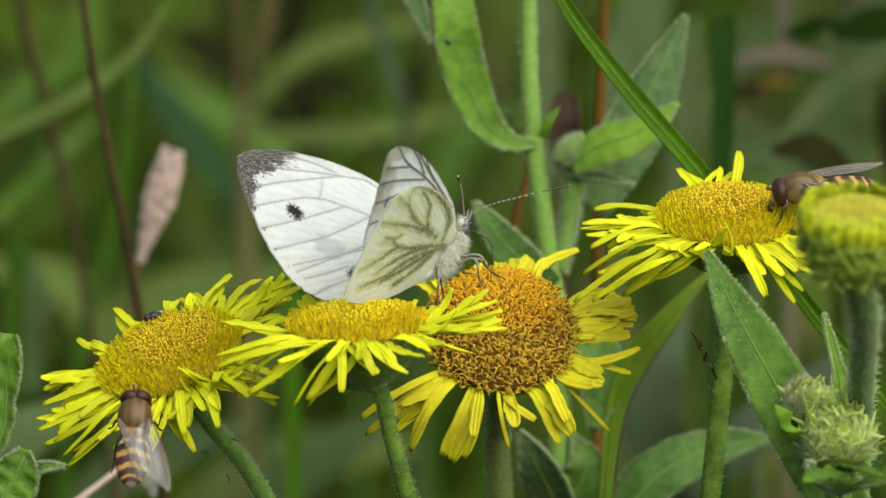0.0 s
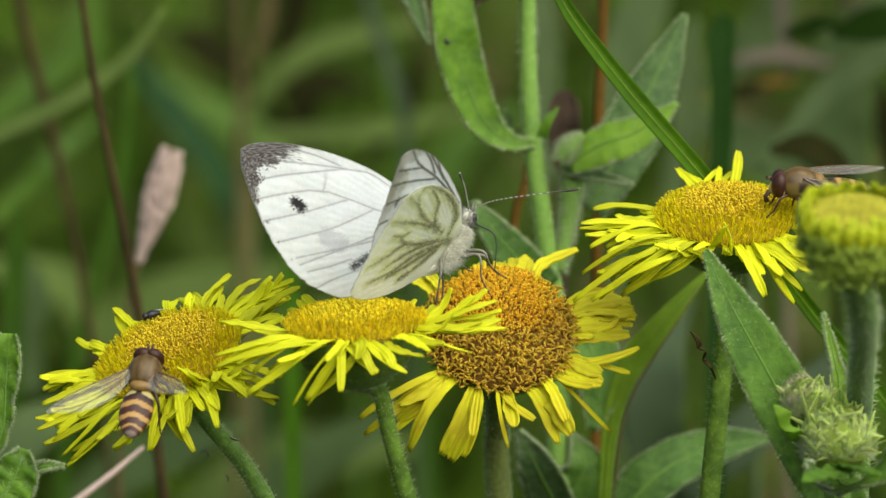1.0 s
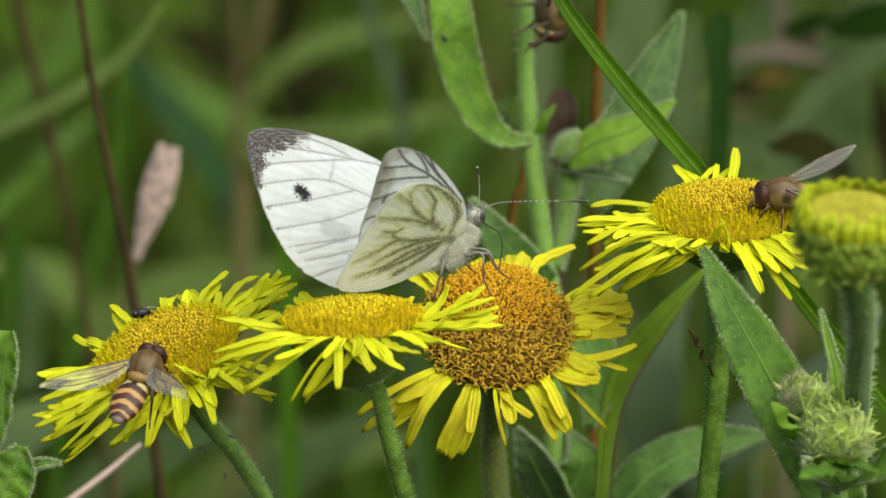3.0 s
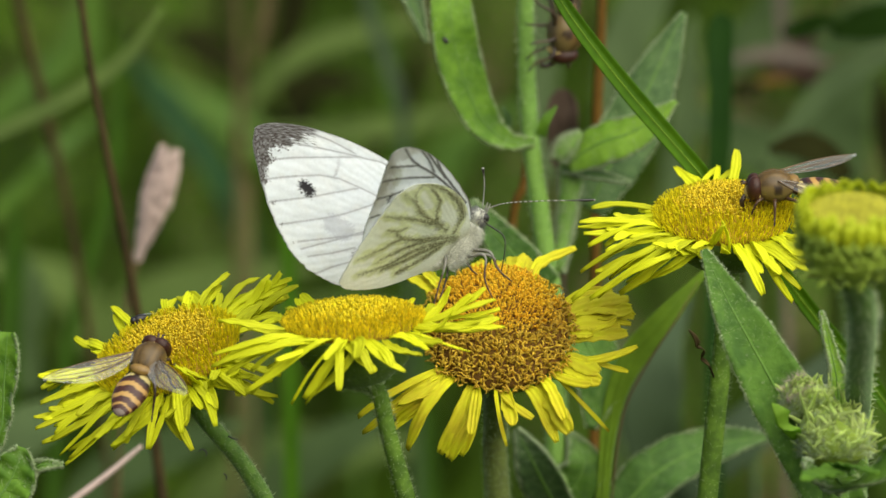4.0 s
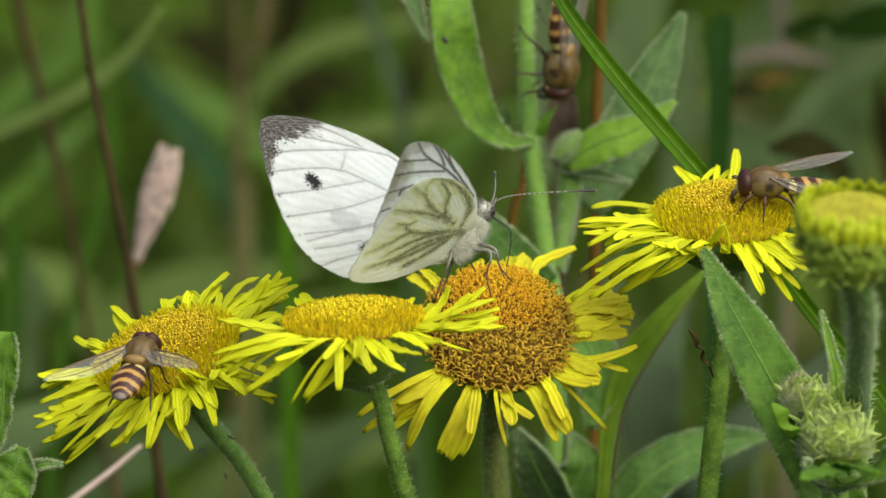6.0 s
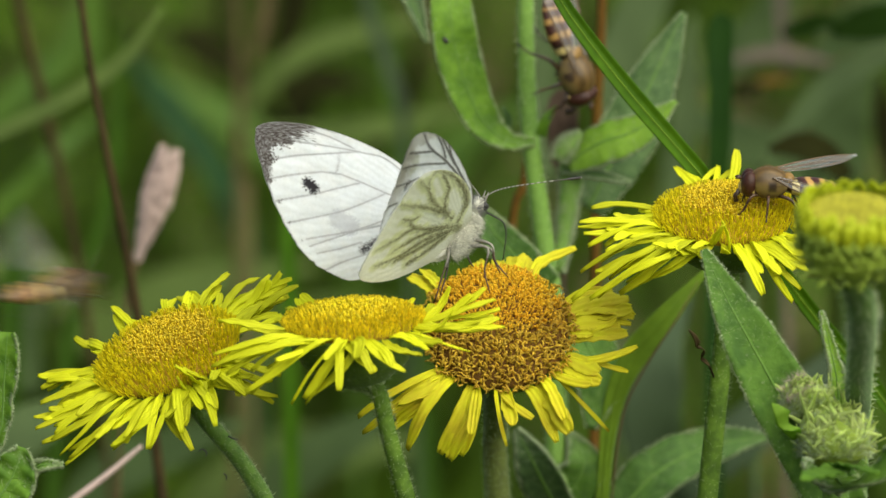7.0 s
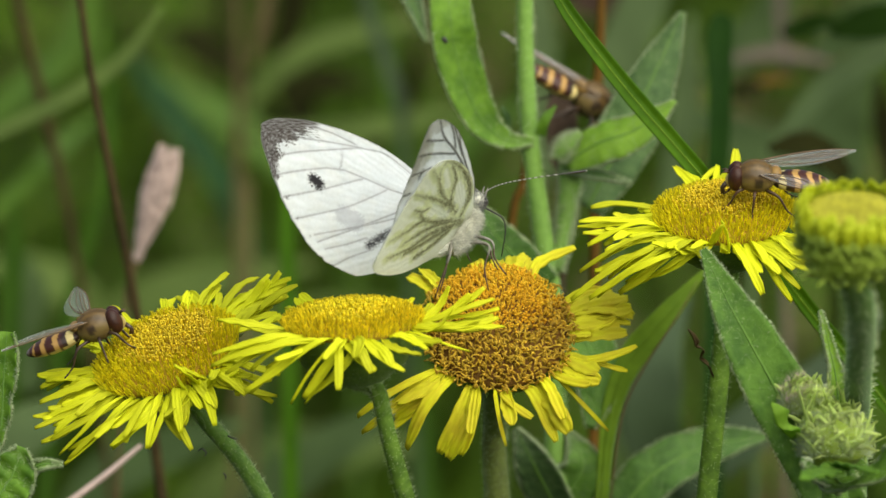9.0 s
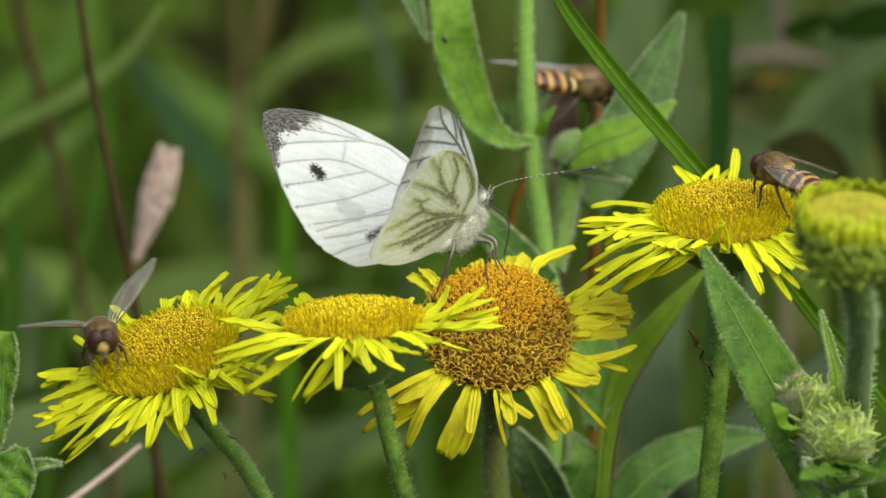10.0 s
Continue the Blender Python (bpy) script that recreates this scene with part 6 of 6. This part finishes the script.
    beat_wing(FLY_A_WINGS[1], -1, rows, ((0.3, 30, 6),) + stray, (
        (0.0, 294, 864, -1), (0.5, 349, 766, -1), (1.0, 327, 692, -1), (1.5, 335, 688, -1), (2.0, 330, 697, -1), (2.5, 333, 704, -1), (4.0, 330, 697, -1), (4.5, 329, 686, -1), (5.0, 343, 635, -1), (5.5, 351, 645, -1), (6.0, 351, 650, -1),
        (7.5, 38, 610, -1), (8.0, 26, 621, -1), (8.5, 28, 613, -1), (9.0, 6, 621, -1), (9.5, 39, 622, -1), (10.0, 31, 579, 1)))
    high = (0, -0.35, 1)
    rows = [(t, fly_pose(h, k, 4, b, w)) for t, h, k, b, w in (
        (0.0, (1366, 336), (1532, 318), high, -0.2), (0.5, (1372, 327), (1538, 325), high, -0.2), (1.0, (1366, 319), (1532, 330), high, -0.2), (1.5, (1358, 313), (1524, 318), high, -0.2),
        (2.0, (1351, 334), (1516, 340), high, -0.2), (2.5, (1349, 349), (1512, 358), high, -0.2), (4.0, (1325, 329), (1490, 328), high, -0.2), (4.5, (1322, 327), (1488, 331), high, -0.2),
        (5.0, (1311, 328), (1478, 332), high, -0.2), (5.5, (1308, 323), (1475, 331), high, -0.2), (7.0, (1315, 320), (1482, 331), high, -0.2), (7.5, (1312, 320), (1478, 329), high, -0.2), (8.0, (1307, 325), (1474, 333), high, -0.2),
        (8.5, (1294, 320), (1461, 333), high, -0.2), (9.0, (1293, 309), (1462, 322), (0, -0.6, 1), -0.15), (9.5, (1318, 301), (1458, 322), (0.1, -0.8, 0.8), 1), (10.0, (1346, 286), (1447, 337), (0.3, -1.0, 0.6), 1))]
    walk(FLY_B, rows)
    beat_wing(FLY_B_WINGS[0], 1, rows, ((9.5, 22, -4), (10.0, 14, 8)), (
        (0.0, 1505, 356, -1), (1.0, 1503, 348, -1), (2.0, 1490, 362, -1), (2.5, 1488, 374, -1), (4.0, 1464, 356, -1), (5.0, 1450, 357, -1), (5.5, 1448, 352, -1), (7.5, 1451, 350, -1), (8.0, 1446, 354, -1),
        (8.5, 1434, 350, -1), (9.0, 1440, 336, -1)))
    beat_wing(FLY_B_WINGS[1], -1, rows, (), (
        (0.0, 1563, 286, 1), (0.5, 1563, 298, 1), (1.0, 1567, 295, 1), (1.5, 1580, 287, 1), (2.0, 1544, 259, 1), (2.5, 1524, 255, 1), (4.0, 1521, 274, 1), (4.5, 1519, 269, 1), (5.0, 1508, 268, 1), (5.5, 1510, 268, 1),
        (7.5, 1517, 273, 1), (8.0, 1510, 269, 1), (8.5, 1499, 275, 1), (9.0, 1529, 268, 1), (9.5, 1562, 292, 1), (10.0, 1490, 308, 1)))
    belly = (0.9, 0.55, 0.1)
    rows = [(t, fly_pose(h, k, np.interp(t, (8.0, 9.0), (54, 68)), b, w)) for t, h, k, b, w in (
        (0.0, (860, -120), (870, -280), belly, 1), (1.0, (880, -22), (890, -180), belly, 1), (1.5, (886, 0), (890, -160), belly, 1), (2.0, (966, -4), (966, -160), belly, 1), (2.5, (970, 30), (978, -125), belly, 1),
        (4.0, (1000, 102), (1002, -64), (1, 0.05, 0.1), 1), (4.5, (995, 126), (1000, -40), (1, -0.05, 0.1), 1), (5.0, (1008, 151), (1012, -15), (1, -0.2, 0.1), 1), (5.5, (980, 168), (1006, 4), (0.85, -0.45, 0.1), 1),
        (6.3, (1005, 165), (990, 8), (0.85, -0.55, 0.2), 1), (7.0, (1036, 177), (976, 14), (0.85, -0.5, 0.35), 1), (7.5, (1070, 178), (958, 44), (0.85, -0.3, 0.6), 1), (8.0, (1086, 198), (954, 88), (0.7, -0.1, 0.8), 1),
        (8.5, (1088, 202), (952, 130), (0.3, -0.3, 0.9), 1), (9.0, (1086, 198), (950, 126), (0.2, -0.4, 0.9), 1), (9.5, (1074, 176), (946, 130), (0.1, -0.5, 0.9), 1), (10.0, (1078, 152), (946, 140), (0.1, -0.5, 0.9), 1))]
    walk(FLY_C, rows)
    for k, side in ((0, 1), (1, -1)):
        beat_wing(FLY_C_WINGS[k], side, rows, ((0.0, 14, 3), (7.0, 14, 3)), ((7.5, 950, 0, -1), (8.0, 946, 32, -1), (8.5, 932, 77, 1), (9.0, 888, 58, 1), (9.5, 860, 82, 1), (10.0, 868, 108, 1)), 1.18)
    walk(BROWN, [(t, BOARD @ Matrix.Translation(at(x, y, 420) * U) @ pose(0, 0, 0, rx, 20, rz)) for t, x, y, rx, rz in (
        (0.0, 1545, 55, 30, 20), (1.2, 1530, 70, 50, 30), (2.5, 1490, 92, 30, 40), (3.5, 1430, 130, 40, 30), (4.5, 1385, 145, 30, 20), (5.5, 1365, 112, 50, 10),
        (6.3, 1300, -120, 30, 0), (7.5, 1230, -140, 40, -10), (8.0, 1130, 36, 40, -20), (8.5, 1105, 26, 30, -10), (9.0, 1062, 20, 40, 0), (9.5, 990, 30, 30, 0), (10.0, 975, 8, 30, 0))])
    still = BACK_BLADES[0].matrix_basis.copy()
    walk(BACK_BLADES[0], [(t, still @ pose(0, 0, 0, 0, (x - 120) / 175, 0)) for t, x in (
        (0.0, 142), (0.3, 142), (2.0, 137), (4.0, 120), (5.0, 104), (5.6, 106), (7.5, 122), (8.5, 112), (9.5, 98), (10.0, 99))])
    walk(SMALL_FLY, [(t, BOARD @ Matrix.Translation(at(x + 4, y - 9, 6) * U) @ pose(0, 0, 0, 0, 8, 200)) for t, x, y in (
        (0, 266, 566), (1, 264, 564), (2.5, 252, 564), (4.0, 246, 574), (4.5, 240, 582), (6.0, 236, 600), (10, 236, 605))])


motions()
